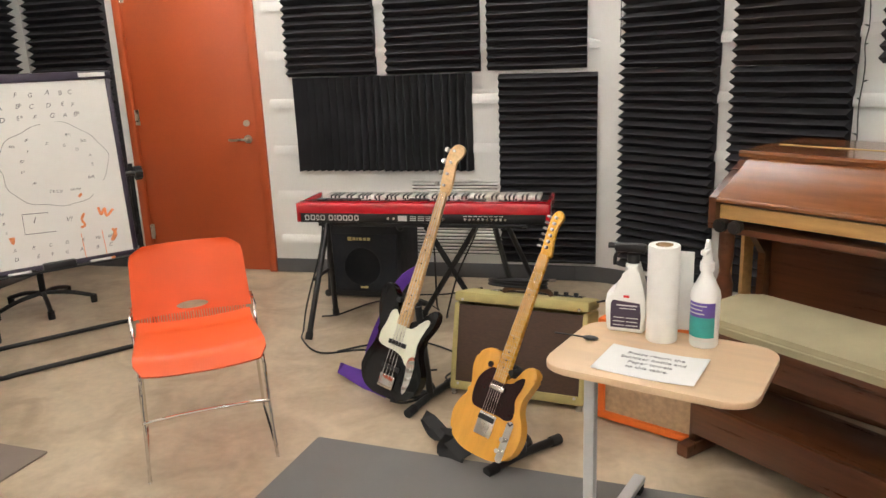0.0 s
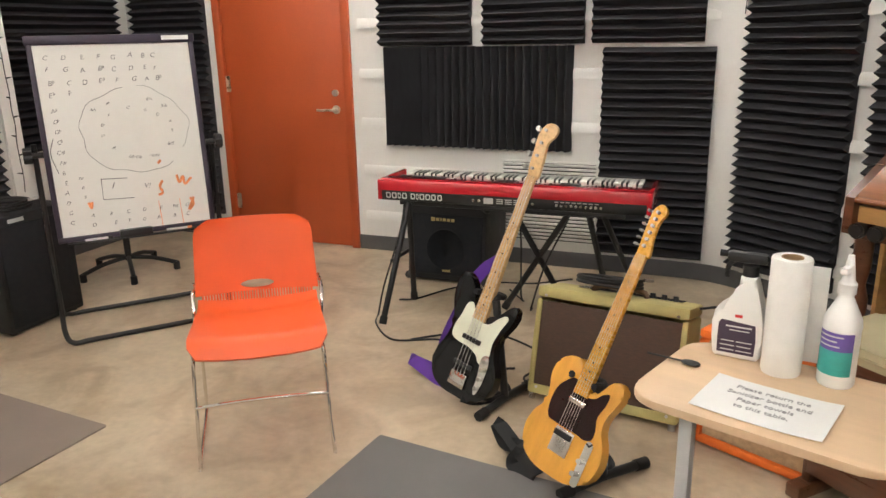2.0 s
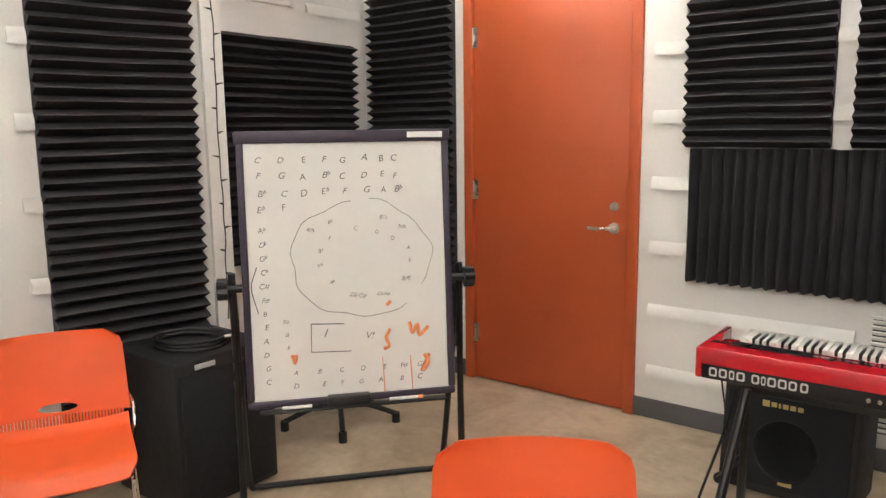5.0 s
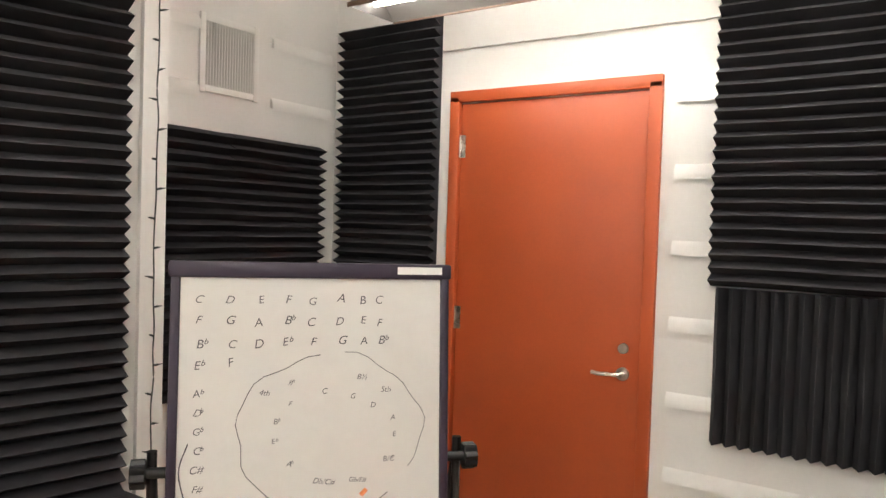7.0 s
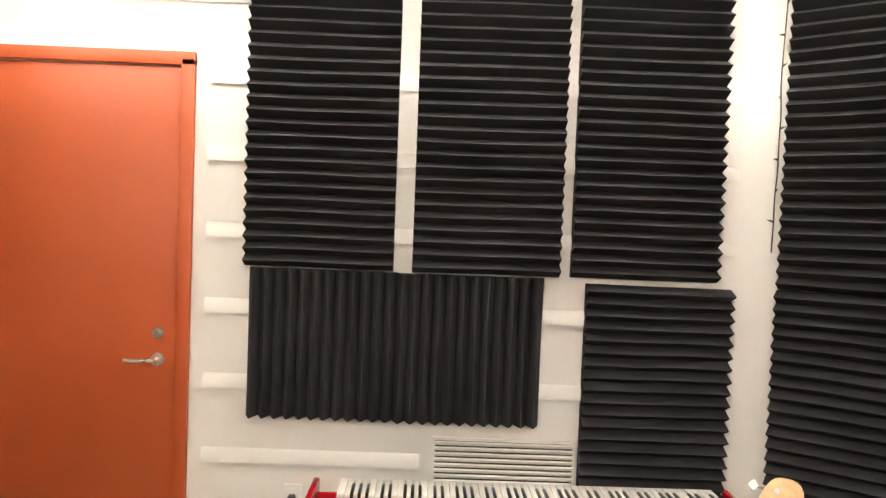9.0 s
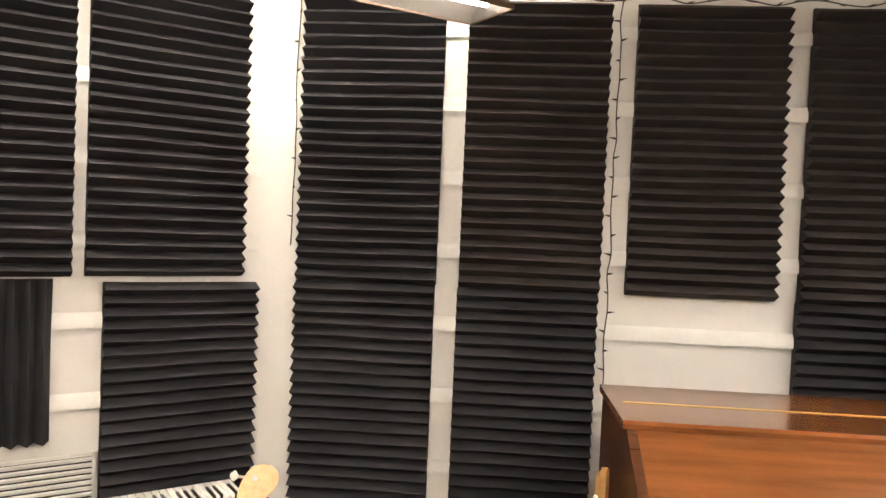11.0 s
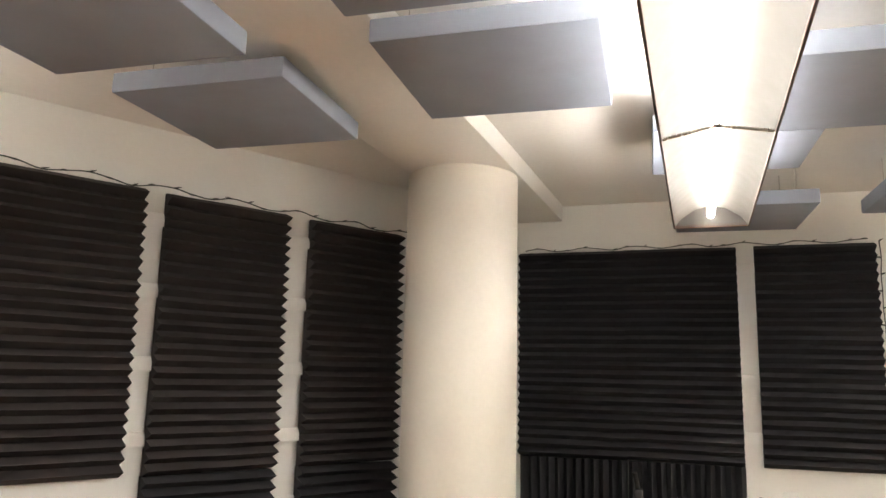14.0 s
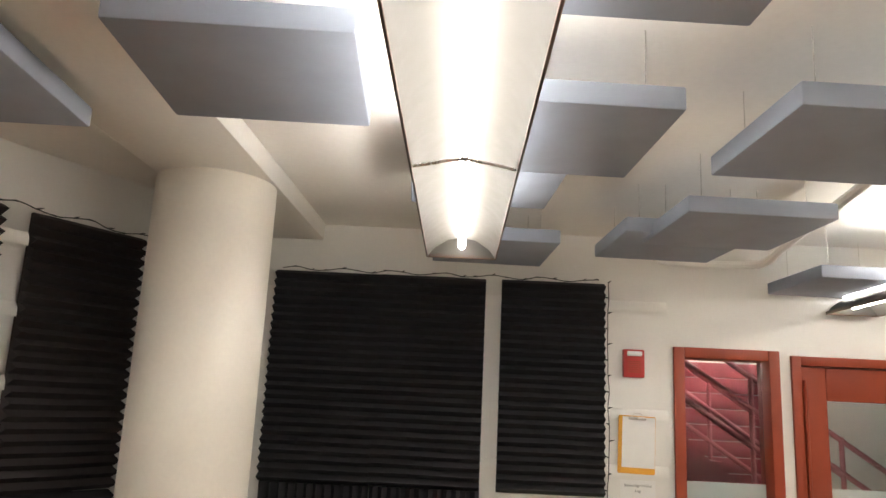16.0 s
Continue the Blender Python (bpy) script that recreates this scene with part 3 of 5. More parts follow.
box(bm, (lx1 - lx0 - 0.304, 0.0445, 0.19), ((lx0 + lx1) / 2, 0.03, 2.045), 0.003)
box(bm, (lx1 - lx0 - 0.304, 0.0445, 0.9), ((lx0 + lx1) / 2, 0.03, 0.46), 0.003)
part("leaf", bm, M_DARKRED, d2)
bm = B()
box(bm, (lx1 - lx0 - 0.30, 0.006, 1.03), ((lx0 + lx1) / 2, 0.03, 1.43))
part("pane", bm, M_GLASS, d2, "clear glass panel")
bm = B()
box(bm, (lx1 - lx0 - 0.302, 0.002, 0.54), ((lx0 + lx1) / 2, 0.024, 1.19))
part("frosted_film", bm, M_FROST, d2)
bm = B()
rod(bm, (dx0 + 0.075, -0.012, 0.25), (dx0 + 0.075, -0.012, 2.06), 0.011)
part("continuous_hinge", bm, M_DARKRED, d2, "dark red continuous hinge")

al = thing("fire_alarm", "red wall-mounted fire alarm strobe", "fire alarm", MS @ Matrix.Translation((0.85, 0, 2.112)))
bm = B()
box(bm, (0.122, 0.045, 0.162), (0, -0.0225, 0), 0.008)
part("housing", bm, material("alarm_red", (0.45, 0.03, 0.025), 0.4), al)
bm = B()
box(bm, (0.085, 0.02, 0.028), (0, -0.053, 0.055), 0.005)
part("strobe", bm, M_WHITEPL, al, "clear white strobe lens")
bm = B()
for k in range(6):
    box(bm, (0.075, 0.004, 0.006), (0, -0.046, -0.05 + 0.012 * k))
part("sounder_slots", bm, M_DARKRED, al)

cb = thing("clipboard", "amber clipboard with blank paper on the wall", "clipboard", MS @ Matrix.Translation((0.865, -0.021, 1.652)) @ pose(0, 0, 0, 0, 1.5, 0))
bm = B()
slab(bm, round_rect(0.212, 0.322, 0.01), 0, 0.004)
bmesh.ops.rotate(bm, verts=bm.verts, matrix=Euler((radians(90), 0, 0)).to_matrix(), cent=(0, 0, 0))
part("board", bm, M_AMBERBOARD, cb)
bm = B()
box(bm, (0.188, 0.001, 0.282), (0.010, -0.006, 0.014))
part("paper", bm, M_PAPER, cb, "white paper sheets")
bm = B()
box(bm, (0.1, 0.01, 0.018), (0, -0.011, 0.148), 0.003)
tube(bm, [(-0.03, -0.012, 0.157), (-0.02, -0.014, 0.175), (0.02, -0.014, 0.175), (0.03, -0.012, 0.157)], 0.002, 6)
part("clip", bm, M_STEEL, cb, "steel clip")
sw = thing("light_switch", "white wall switch plate beside the foam panels", "switch", MS @ Matrix.Translation((0.195, 0, 1.175)))
bm = B()
box(bm, (0.075, 0.007, 0.118), (0, -0.0035, 0), 0.003)
part("plate", bm, M_WHITEPL, sw)
bm = B()
box(bm, (0.033, 0.006, 0.066), (0, -0.0085, 0), 0.002, Euler((radians(5), 0, 0)).to_matrix())
part("rocker", bm, M_WHITEPL, sw)
hk = thing("wall_hook", "black hook with a short strap on the wall", "hook", MS @ Matrix.Translation((0.047, 0, 1.16)))
bm = B()
box(bm, (0.022, 0.006, 0.05), (0, -0.003, 0.01), 0.002)
tube(bm, smooth_line([(0, -0.006, 0.02), (0, -0.03, 0.015), (0, -0.036, -0.005), (0, -0.03, -0.02)], 4), 0.005)
part("hook", bm, M_BLACKMET, hk)
bm = B()
box(bm, (0.016, 0.004, 0.11), (0.002, -0.026, -0.075), 0.001)
part("strap", bm, M_RUBBER, hk)
sg = thing("wall_sign", "white paper notice with black print", "sign", MS @ Matrix.Translation((0.875, -0.002, 1.375)))
bm = B()
box(bm, (0.20, 0.0012, 0.16), (0, 0, 0))
part("paper", bm, M_PAPER, sg)
for k, w in enumerate(("Studio Sign In/Out", "Log")):
    written("lettering", w, 0.021, M_MARKER, sg, pose(0, -0.0014, 0.045 - 0.03 * k, 90, 0, 0), align="CENTER")

# beyond the window: stairwell
bm = B()
box(bm, (5.0, 0.1, 4.5), (2.0, 3.4, 1.8))
solid("backdrop", bm, M_WALL, "pale stairwell wall beyond the window", "wall", MS, kind="structure")
bm = B()
box(bm, (6.0, 3.3, 0.1), (2.0, 1.83, -0.052))
solid("hall_floor", bm, M_FLOOR, "concrete floor of the hall beyond", "floor", MS, kind="structure")
bm = B()
box(bm, (6.0, 3.3, 0.1), (2.0, 1.83, 3.6))
solid("hall_ceiling", bm, M_CEIL, "white ceiling of the hall beyond", "ceiling", MS, kind="structure")
# added glowing panel, out of view, that brightens the stairwell
hl = thing("hall_light", "bright hall light panel beyond the window", "ceiling light", MS @ Matrix.Translation((1.9, 1.4, 3.50)))
bm = B()
box(bm, (2.4, 0.5, 0.04), (0, 0, 0))
part("diffuser", bm, glowing("hall_diffuser", (1, 0.97, 0.92), 150.0), hl)
cl = thing("wall_hall", "maroon boarded stairwell wall beyond the window", "wall", MS, kind="structure")
for k in range(10):
    bm = B()
    box(bm, (1.75, 0.03, 0.148), (2.45, 3.30, 0.92 + 0.155 * k), 0.004)
    part("board", bm, M_STAIR, cl)
st = thing("staircase", "maroon staircase with pinkish red rails", "stairs", MS @ Matrix.Translation((0.2, 1.7, 0.35)), kind="structure")
for k in range(12):
    bm = B()
    box(bm, (0.29, 1.0, 0.05), (0.27 * k, 0.5, 2.2 - 0.18 * k))
    box(bm, (0.02, 1.0, 0.15), (0.27 * k + 0.14, 0.5, 2.1 - 0.18 * k))
    part("step", bm, M_STAIR, st)
for y in (0.0, 1.0):
    bm = B()
    box(bm, (4.0, 0.03, 0.22), (1.5, y - 0.02, 1.12), 0, Euler((0, radians(33.7), 0)).to_matrix())
    part("stringer", bm, M_STAIR, st)
    for h in (0.45, 0.75, 1.0):
        bm = B()
        rod(bm, (-0.3, y, 2.35 + h), (3.2, y, 0.02 + h), 0.022)
        part("rail", bm, M_STAIRRAIL, st)
    for k in range(5):
        bm = B()
        rod(bm, (0.7 * k - 0.1, y, 2.2 - 0.467 * k), (0.7 * k - 0.1, y, 3.25 - 0.467 * k), 0.02)
        part("post", bm, M_STAIRRAIL, st)

# ---------------------------------------------------------------- string lights


def string_lights(points, gap=0.1, m=None):
    s = thing("string_lights", "unlit string lights with small clear bulbs along the wall", "string lights", m)
    ps = smooth_line(points, 8)
    bm = B()
    tube(bm, ps, 0.0028, 6)
    part("wire", bm, M_WIRE, s)
    bm = B()
    rod(bm, (0, 0, 0), (0.012, -0.012, 0.004), 0.004, 8)
    rod(bm, (0.012, -0.012, 0.004), (0.022, -0.022, 0.006), 0.003, 8, 0.001)
    bulb = mesh_of(bm, "bulb", M_WIRE)
    acc = 0.0
    k = 0
    for a, b in zip(ps, ps[1:]):
        acc += (b - a).length
        if acc > gap:
            acc = 0
            k += 1
            o = new("bulb", bulb)
            o.parent = s
            o.matrix_local = Matrix.Translation(b) @ pose(0, 0, 0, 0, 0, (k % 2) * 180 + 20 * math.sin(k * 2.1))
    return s


def wavy(x, y, z0, z1, n, amp=0.006):
    return [(x + random.uniform(-amp, amp), y - random.uniform(0, 0.006), z0 + (z1 - z0) * k / n) for k in range(n + 1)]


string_lights(wavy(0.905, -0.026, 0.62, 2.85, 24), 0.095, MW2)
string_lights(wavy(4.165, -0.03, 0.95, 2.58, 20), 0.075, ME)
string_lights(wavy(2.80, -0.03, 1.5, 2.84, 12), 0.12, ME)
string_lights([(3.53 + 0.09 * k, -0.045 - 0.01 * (k % 2), 2.585 + 0.012 * math.sin(k * 1.7)) for k in range(32)], 0.085, ME)
string_lights([(-1.25 + 0.09 * k, -0.045 - 0.01 * (k % 2), 2.585 + 0.01 * math.sin(k * 1.9)) for k in range(22)], 0.085, MS)
string_lights(wavy(0.70, -0.04, 1.30, 2.58, 14), 0.085, MS)

# ---------------------------------------------------------------- orange chairs


def chair_sheet(bm, rows, thick):
    """A curved sheet through rows of points, given thickness."""
    grid = [[Vector(p) for p in r] for r in rows]
    nr, nc = len(grid), len(grid[0])
    nrm = [[None] * nc for _ in range(nr)]
    for i in range(nr):
        for j in range(nc):
            a = grid[min(i + 1, nr - 1)][j] - grid[max(i - 1, 0)][j]
            b = grid[i][min(j + 1, nc - 1)] - grid[i][max(j - 1, 0)]
            nrm[i][j] = a.cross(b).normalized()
    top = [[bm.verts.new(grid[i][j] + nrm[i][j] * thick / 2) for j in range(nc)] for i in range(nr)]
    bot = [[bm.verts.new(grid[i][j] - nrm[i][j] * thick / 2) for j in range(nc)] for i in range(nr)]
    for i in range(nr - 1):
        for j in range(nc - 1):
            bm.faces.new((top[i][j], top[i][j + 1], top[i + 1][j + 1], top[i + 1][j]))
            bm.faces.new((bot[i][j], bot[i + 1][j], bot[i + 1][j + 1], bot[i][j + 1]))
    rim = [(0, j) for j in range(nc)] + [(i, nc - 1) for i in range(1, nr)] + [(nr - 1, j) for j in range(nc - 2, -1, -1)] + [(i, 0) for i in range(nr - 2, 0, -1)]
    for (i, j), (k, l) in zip(rim, rim[1:] + rim[:1]):
        bm.faces.new((top[i][j], bot[i][j], bot[k][l], top[k][l]))


def back_x(v):
    """Half width of the backrest at height share v, with rounded upper corners."""
    w = 0.232 - 0.012 * v
    if v > 0.80:
        w -= 0.055 * (1 - math.sqrt(max(0, 1 - ((v - 0.80) / 0.20) ** 2)))
    return w


def make_chair(m, label):
    c = thing("stacking_chair", label, "chair", m, "orange stacking chairs")
    # seat: front edge at y 0, running back to y 0.42
    rows = []
    for i in range(15):
        u = i / 14
        y = -0.005 + 0.43 * u
        w = 0.235 - 0.012 * u - (0.03 * (1 - u / 0.1) ** 2 if u < 0.1 else 0)
        z = 0.455 - 0.02 * u - 0.05 * max(0, (0.16 - u) / 0.16) ** 2 + 0.03 * max(0, (u - 0.85) / 0.15) ** 2
        rows.append([(w * (2 * j / 12 - 1), y, z + 0.014 * abs(2 * j / 12 - 1) ** 2.5 - 0.004) for j in range(13)])
    bm = B()
    chair_sheet(bm, rows, 0.012)
    part("seat", bm, M_ORANGE, c)
    # backrest as strips round an oval hand hole
    def bp(s, v):
        w = back_x(v)
        x = w * s
        return (x, 0.425 + 0.075 * v + 0.03 * (1 - s * s), 0.475 + 0.295 * v)
    bm = B()
    cx, cz, rx, rz = 0.0, 0.13, 0.27, 0.052
    n = 96
    inner, outer = [], []
    for k in range(n):
        a = 2 * math.pi * k / n
        ca, sa = math.cos(a), math.sin(a)
        inner.append((cx + rx * ca, cz + rz * sa))
        t = min((1.0 / abs(ca)) if abs(ca) > 1e-6 else 9e9, ((1 - cz) / sa) if sa > 1e-6 else ((cz - 0.045) / -sa if sa < -1e-6 else 9e9))
        outer.append((ca * t, cz + sa * t))
    # snap corners
    for cs, cv in ((1, 1), (-1, 1), (1, 0.045), (-1, 0.045)):
        k = min(range(n), key=lambda q: (outer[q][0] - cs) ** 2 + (outer[q][1] - cv) ** 2)
        outer[k] = (cs, cv)
    rings = []
    for t in (0, 0.12, 0.25, 0.4, 0.55, 0.7, 0.8, 0.88, 0.94, 1.0):
        rings.append([bp(i[0] + (o[0] - i[0]) * t, i[1] + (o[1] - i[1]) * t) for i, o in zip(inner, outer)])
    fv = [[bm.verts.new(Vector(p)) for p in r] for r in rings]
    bv = [[bm.verts.new(Vector(p) + Vector((0, 0.011, -0.002))) for p in r] for r in rings]
    for i in range(len(rings) - 1):
        for k in range(n):
            l = (k + 1) % n
            bm.faces.new((fv[i][k], fv[i][l], fv[i + 1][l], fv[i + 1][k]))
            bm.faces.new((bv[i][k], bv[i + 1][k], bv[i + 1][l], bv[i][l]))
    for k in range(n):
        l = (k + 1) % n
        bm.faces.new((fv[0][k], bv[0][k], bv[0][l], fv[0][l]))
        bm.faces.new((fv[-1][k], fv[-1][l], bv[-1][l], bv[-1][k]))
    part("backrest", bm, M_ORANGE, c)
    # ribbed strip that joins back and seat
    bm = B()
    for k in range(40):
        x = -0.205 + 0.41 * k / 39
        yb = 0.43 + 0.03 * (1 - (x / 0.22) ** 2)
        box(bm, (0.0078, 0.007, 0.052), (x, yb, 0.472), 0, Euler((radians(-12), 0, 0)).to_matrix())
    part("flex_ribs", bm, M_ORANGE, c, "row of thin orange plastic ribs")
    for s in (-1, 1):
        bm = B()
        line = smooth_line([(s * 0.232, 0.44, 0.54), (s * 0.243, 0.435, 0.49), (s * 0.235, 0.36, 0.432), (s * 0.22, 0.16, 0.424), (s * 0.215, 0.05, 0.415),
                            (s * 0.216, 0.022, 0.39), (s * 0.222, 0.012, 0.2), (s * 0.229, 0.0, 0.02), (s * 0.232, 0.02, 0.008), (s * 0.236, 0.2, 0.008),
                            (s * 0.24, 0.43, 0.008), (s * 0.24, 0.455, 0.03), (s * 0.232, 0.42, 0.2), (s * 0.224, 0.36, 0.40), (s * 0.222, 0.34, 0.424)], 6)
        tube(bm, line, 0.0065, 8)
        part("leg_frame", bm, M_CHROME, c, "bent chrome rod leg frame")
    bm = B()
    tube(bm, smooth_line([(-0.222, 0.01, 0.235), (-0.11, -0.012, 0.252), (0, -0.02, 0.258), (0.11, -0.012, 0.252), (0.222, 0.01, 0.235)], 6), 0.006)
    part("front_bar", bm, M_CHROME, c, "bowed chrome front bar")
    bm = B()
    tube(bm, [(-0.222, 0.34, 0.42), (0.222, 0.34, 0.42)], 0.006)
    part("rear_bar", bm, M_CHROME, c)
    return c


ch = make_chair(pose(2.015, -2.552, 0, 0, 0, 34.4), "orange plastic stacking chair with chrome legs on bare concrete")
c2 = copy_thing(ch, pose(0.355, -2.57, 0, 0, 0, 62.7))
tagged(c2, "orange plastic stacking chair with chrome legs by the foam wall")
c3 = copy_thing(ch, pose(4.06, -3.80, 0, 0, 0, -27))
tagged(c3, "orange plastic stacking chair with chrome legs beside the organ bench")

# ---------------------------------------------------------------- easel whiteboard
ez = thing("whiteboard_easel", "easel whiteboard in dark frame covered with marker notes", "whiteboard", pose(0.70, -1.665, 0, 0, 0, 50))
TILT = Euler((radians(-5), 0, 0)).to_matrix().to_4x4()
BW, BH, BC = 0.73, 0.95, 0.985
bm = B()
box(bm, (BW - 0.03, 0.012, BH - 0.05), (0, 0, 0))
bmesh.ops.transform(bm, matrix=Matrix.Translation((0, 0, BC)) @ TILT, verts=bm.verts)
board = part("board", bm, M_BOARD, ez, "white enamel board with a light gloss")
for nm, sz, at in (("top_rail", (BW + 0.012, 0.034, 0.042), (0, 0, BH / 2 - 0.02)), ("bottom_rail", (BW, 0.03, 0.024), (0, 0, -BH / 2 + 0.012)),
                   ("side_rail", (0.024, 0.03, BH - 0.06), (-BW / 2 + 0.012, 0, -0.005)), ("side_rail", (0.024, 0.03, BH - 0.06), (BW / 2 - 0.012, 0, -0.005))):
    bm = B()
    box(bm, sz, at, 0.006)
    bmesh.ops.transform(bm, matrix=Matrix.Translation((0, 0, BC)) @ TILT, verts=bm.verts)
    part(nm, bm, M_BOARDFRAME, ez, "dark violet plastic rail")
BM_ = Matrix.Translation((0, 0, BC)) @ TILT
bm = B()
box(bm, (0.125, 0.002, 0.02), (BW / 2 - 0.085, -0.0185, BH / 2 - 0.018))
bmesh.ops.transform(bm, matrix=BM_, verts=bm.verts)
part("maker_plate", bm, M_WHITEPL, ez, "small white plate")
bm = B()
box(bm, (0.15, 0.05, 0.04), (-0.02, -0.03, -BH / 2 + 0.012), 0.006)
box(bm, (BW - 0.08, 0.045, 0.008), (0, -0.036, -BH / 2 - 0.006), 0.003)
bmesh.ops.transform(bm, matrix=BM_, verts=bm.verts)
part("pen_tray", bm, M_BLACKPL, ez, "black pen tray")
for x, mt in ((-0.2, M_WHITEPL), (0.17, M_OMARK)):
    pen = thing("marker_pen", "slim marker pen lying on the easel tray", "marker", pose(0.70, -1.665, 0, 0, 0, 50) @ BM_ @ Matrix.Translation((x, -0.042, -BH / 2 + 0.006)))
    bm = B()
    rod(bm, (-0.05, 0, 0), (0.05, 0, 0), 0.006)
    part("barrel", bm, M_WHITEPL, pen)
    bm = B()
    rod(bm, (0.05, 0, 0), (0.07, 0, 0), 0.0066)
    part("cap", bm, mt if mt is M_OMARK else M_BLACKPL, pen)
for s in (-1, 1):
    x = s * (BW / 2 + 0.035)
    bm = B()
    slab(bm, [((0.033 + 0.005 * math.cos(7 * a)) * math.cos(a), (0.033 + 0.005 * math.cos(7 * a)) * math.sin(a)) for a in [2 * math.pi * k / 56 for k in range(56)]], 0.0, 0.036, 0.003)
    bmesh.ops.transform(bm, matrix=pose(x + s * 0.012, 0, 0.93, 0, s * 90, 0), verts=bm.verts)
    part("clamp_knob", bm, M_BLACKPL, ez, "black ribbed clamp knob")
    bm = B()
    rod(bm, (s * BW / 2, 0, 0.93), (x + s * 0.014, 0, 0.93), 0.014)
    part("clamp_pin", bm, M_BLACKPL, ez)
    bm = B()
    tube(bm, smooth_line([(x, 0.02, 0.98), (x, 0.02, 0.6), (x, 0.0, 0.20), (x, -0.03, 0.06), (x - s * 0.03, -0.06, 0.014), (x - s * 0.12, -0.06, 0.014), (0, -0.06, 0.014)], 6), 0.0125, 10)
    part("front_leg", bm, M_BLACKMET, ez, "bent black tubular leg")
    bm = B()
    tube(bm, smooth_line([(x, 0.03, 0.92), (x, 0.16, 0.6), (x, 0.36, 0.08), (x - s * 0.03, 0.40, 0.014), (x - s * 0.12, 0.40, 0.014), (0, 0.40, 0.014)], 6), 0.0125, 10)
    part("rear_leg", bm, M_BLACKMET, ez, "bent black tubular leg")


def note(body, u, v, size=0.034):
    """Marker writing; u from the board's left edge and v down from its top, in metres."""
    flat = body.endswith("b") and len(body) > 1
    turn = random.uniform(-9, 9)
    ob = written("marker_note", body[:-1] if flat else body, size * random.uniform(0.85, 1.0), M_MARKER, board, BM_ @ pose(-BW / 2 + u, -0.0068, BH / 2 - v, 90, turn, 0), "", "CENTER")
    ob.data.shear = random.uniform(0.1, 0.35)
    ob.data.offset = -size * 0.008
    if flat:
        fl = written("marker_note", "b", size * 0.62, M_MARKER, board, BM_ @ pose(-BW / 2 + u + size * 0.42, -0.0068, BH / 2 - v + size * 0.3, 90, 4, 0), "", "CENTER")
        fl.data.shear = 0.3


ROWS = ["C D E F G A B C", "F G A B\u266d C D E F", "B\u266d C D E\u266d F G A B\u266d", "E\u266d F"]
XS = (0.07, 0.148, 0.218, 0.288, 0.355, 0.43, 0.49, 0.535)
for i, r in enumerate(ROWS):
    for x, w in zip(XS, r.split()):
        note(w.replace("\u266d", "b"), x + random.uniform(-0.006, 0.006), 0.108 + 0.055 * i + random.uniform(-0.006, 0.006))
for i, w in enumerate(("Ab", "Db", "Gb", "Cb", "C#", "F#", "B", "E", "A", "D", "G", "C")):
    note(w, 0.072 + random.uniform(-0.004, 0.004), 0.345 + 0.0475 * i, 0.029)
for x, w in zip((0.165, 0.245, 0.325, 0.40, 0.475, 0.545, 0.60), "A B C D E F# G".split()):
    note(w, x, 0.842, 0.027)
for x, w in zip((0.165, 0.26, 0.325, 0.39, 0.46, 0.535, 0.60), "D E F G A B C".split()):
    note(w, x, 0.888, 0.027)
for x, v, w in ((0.14, 0.66, "F#"), (0.14, 0.705, "B"), (0.145, 0.75, "E"), (0.235, 0.345, "4th"), (0.30, 0.32, "Bb"), (0.39, 0.345, "C"), (0.30, 0.375, "F"), (0.265, 0.42, "Bb"),
                (0.26, 0.47, "Eb"), (0.30, 0.53, "Ab"), (0.39, 0.58, "Db/C#"), (0.48, 0.58, "Gb/F#"), (0.565, 0.53, "B/Cb"), (0.58, 0.465, "E"), (0.575, 0.42, "A"),
                (0.52, 0.385, "D"), (0.465, 0.36, "G"), (0.49, 0.31, "B\u00bd"), (0.555, 0.345, "5th")):
    note(w, x, v, 0.021)
note("I", 0.27, 0.715, 0.045), note("V!", 0.425, 0.73, 0.04)


def stroke(pts, mat=M_MARKER, r=0.0016, closed=False):
    bm = B()
    tube(bm, [BM_ @ Vector((-BW / 2 + u, -0.0072, BH / 2 - v)) for u, v in pts], r, 5, closed)
    part("marker_line", bm, mat, board)


arc = []
for k in range(48):
    a = 2 * math.pi * k / 48
    w = 1 + 0.03 * math.sin(5 * a + 1) + 0.02 * math.sin(11 * a)
    arc.append((0.41 + 0.245 * w * math.cos(a), 0.445 - 0.205 * w * math.sin(a)))
stroke(arc[13:42], r=0.0010), stroke(arc[44:] + arc[:12], r=0.0008)
stroke([(0.225, 0.665), (0.223, 0.765), (0.36, 0.77)]), stroke([(0.225, 0.666), (0.34, 0.672)])
stroke([(p.x, p.y) for p in smooth_line([(0.05, 0.46, 0), (0.03, 0.53, 0), (0.05, 0.62, 0)], 5)])
for pts in ([(0.50, 0.70), (0.485, 0.73), (0.495, 0.76), (0.475, 0.77)], [(0.57, 0.68), (0.58, 0.72), (0.6, 0.69), (0.605, 0.73), (0.64, 0.70)], [(0.62, 0.80), (0.635, 0.83), (0.61, 0.86), (0.64, 0.80)],
            [(0.155, 0.77), (0.165, 0.80), (0.17, 0.77)], [(0.505, 0.60), (0.49, 0.615)]):
    stroke([(p.x, p.y) for p in smooth_line([(u, v, 0) for u, v in pts], 4)], M_OMARK, 0.0065)
stroke([(0.47, 0.80), (0.475, 0.93)], M_OMARK), stroke([(0.57, 0.80), (0.575, 0.93)], M_OMARK)

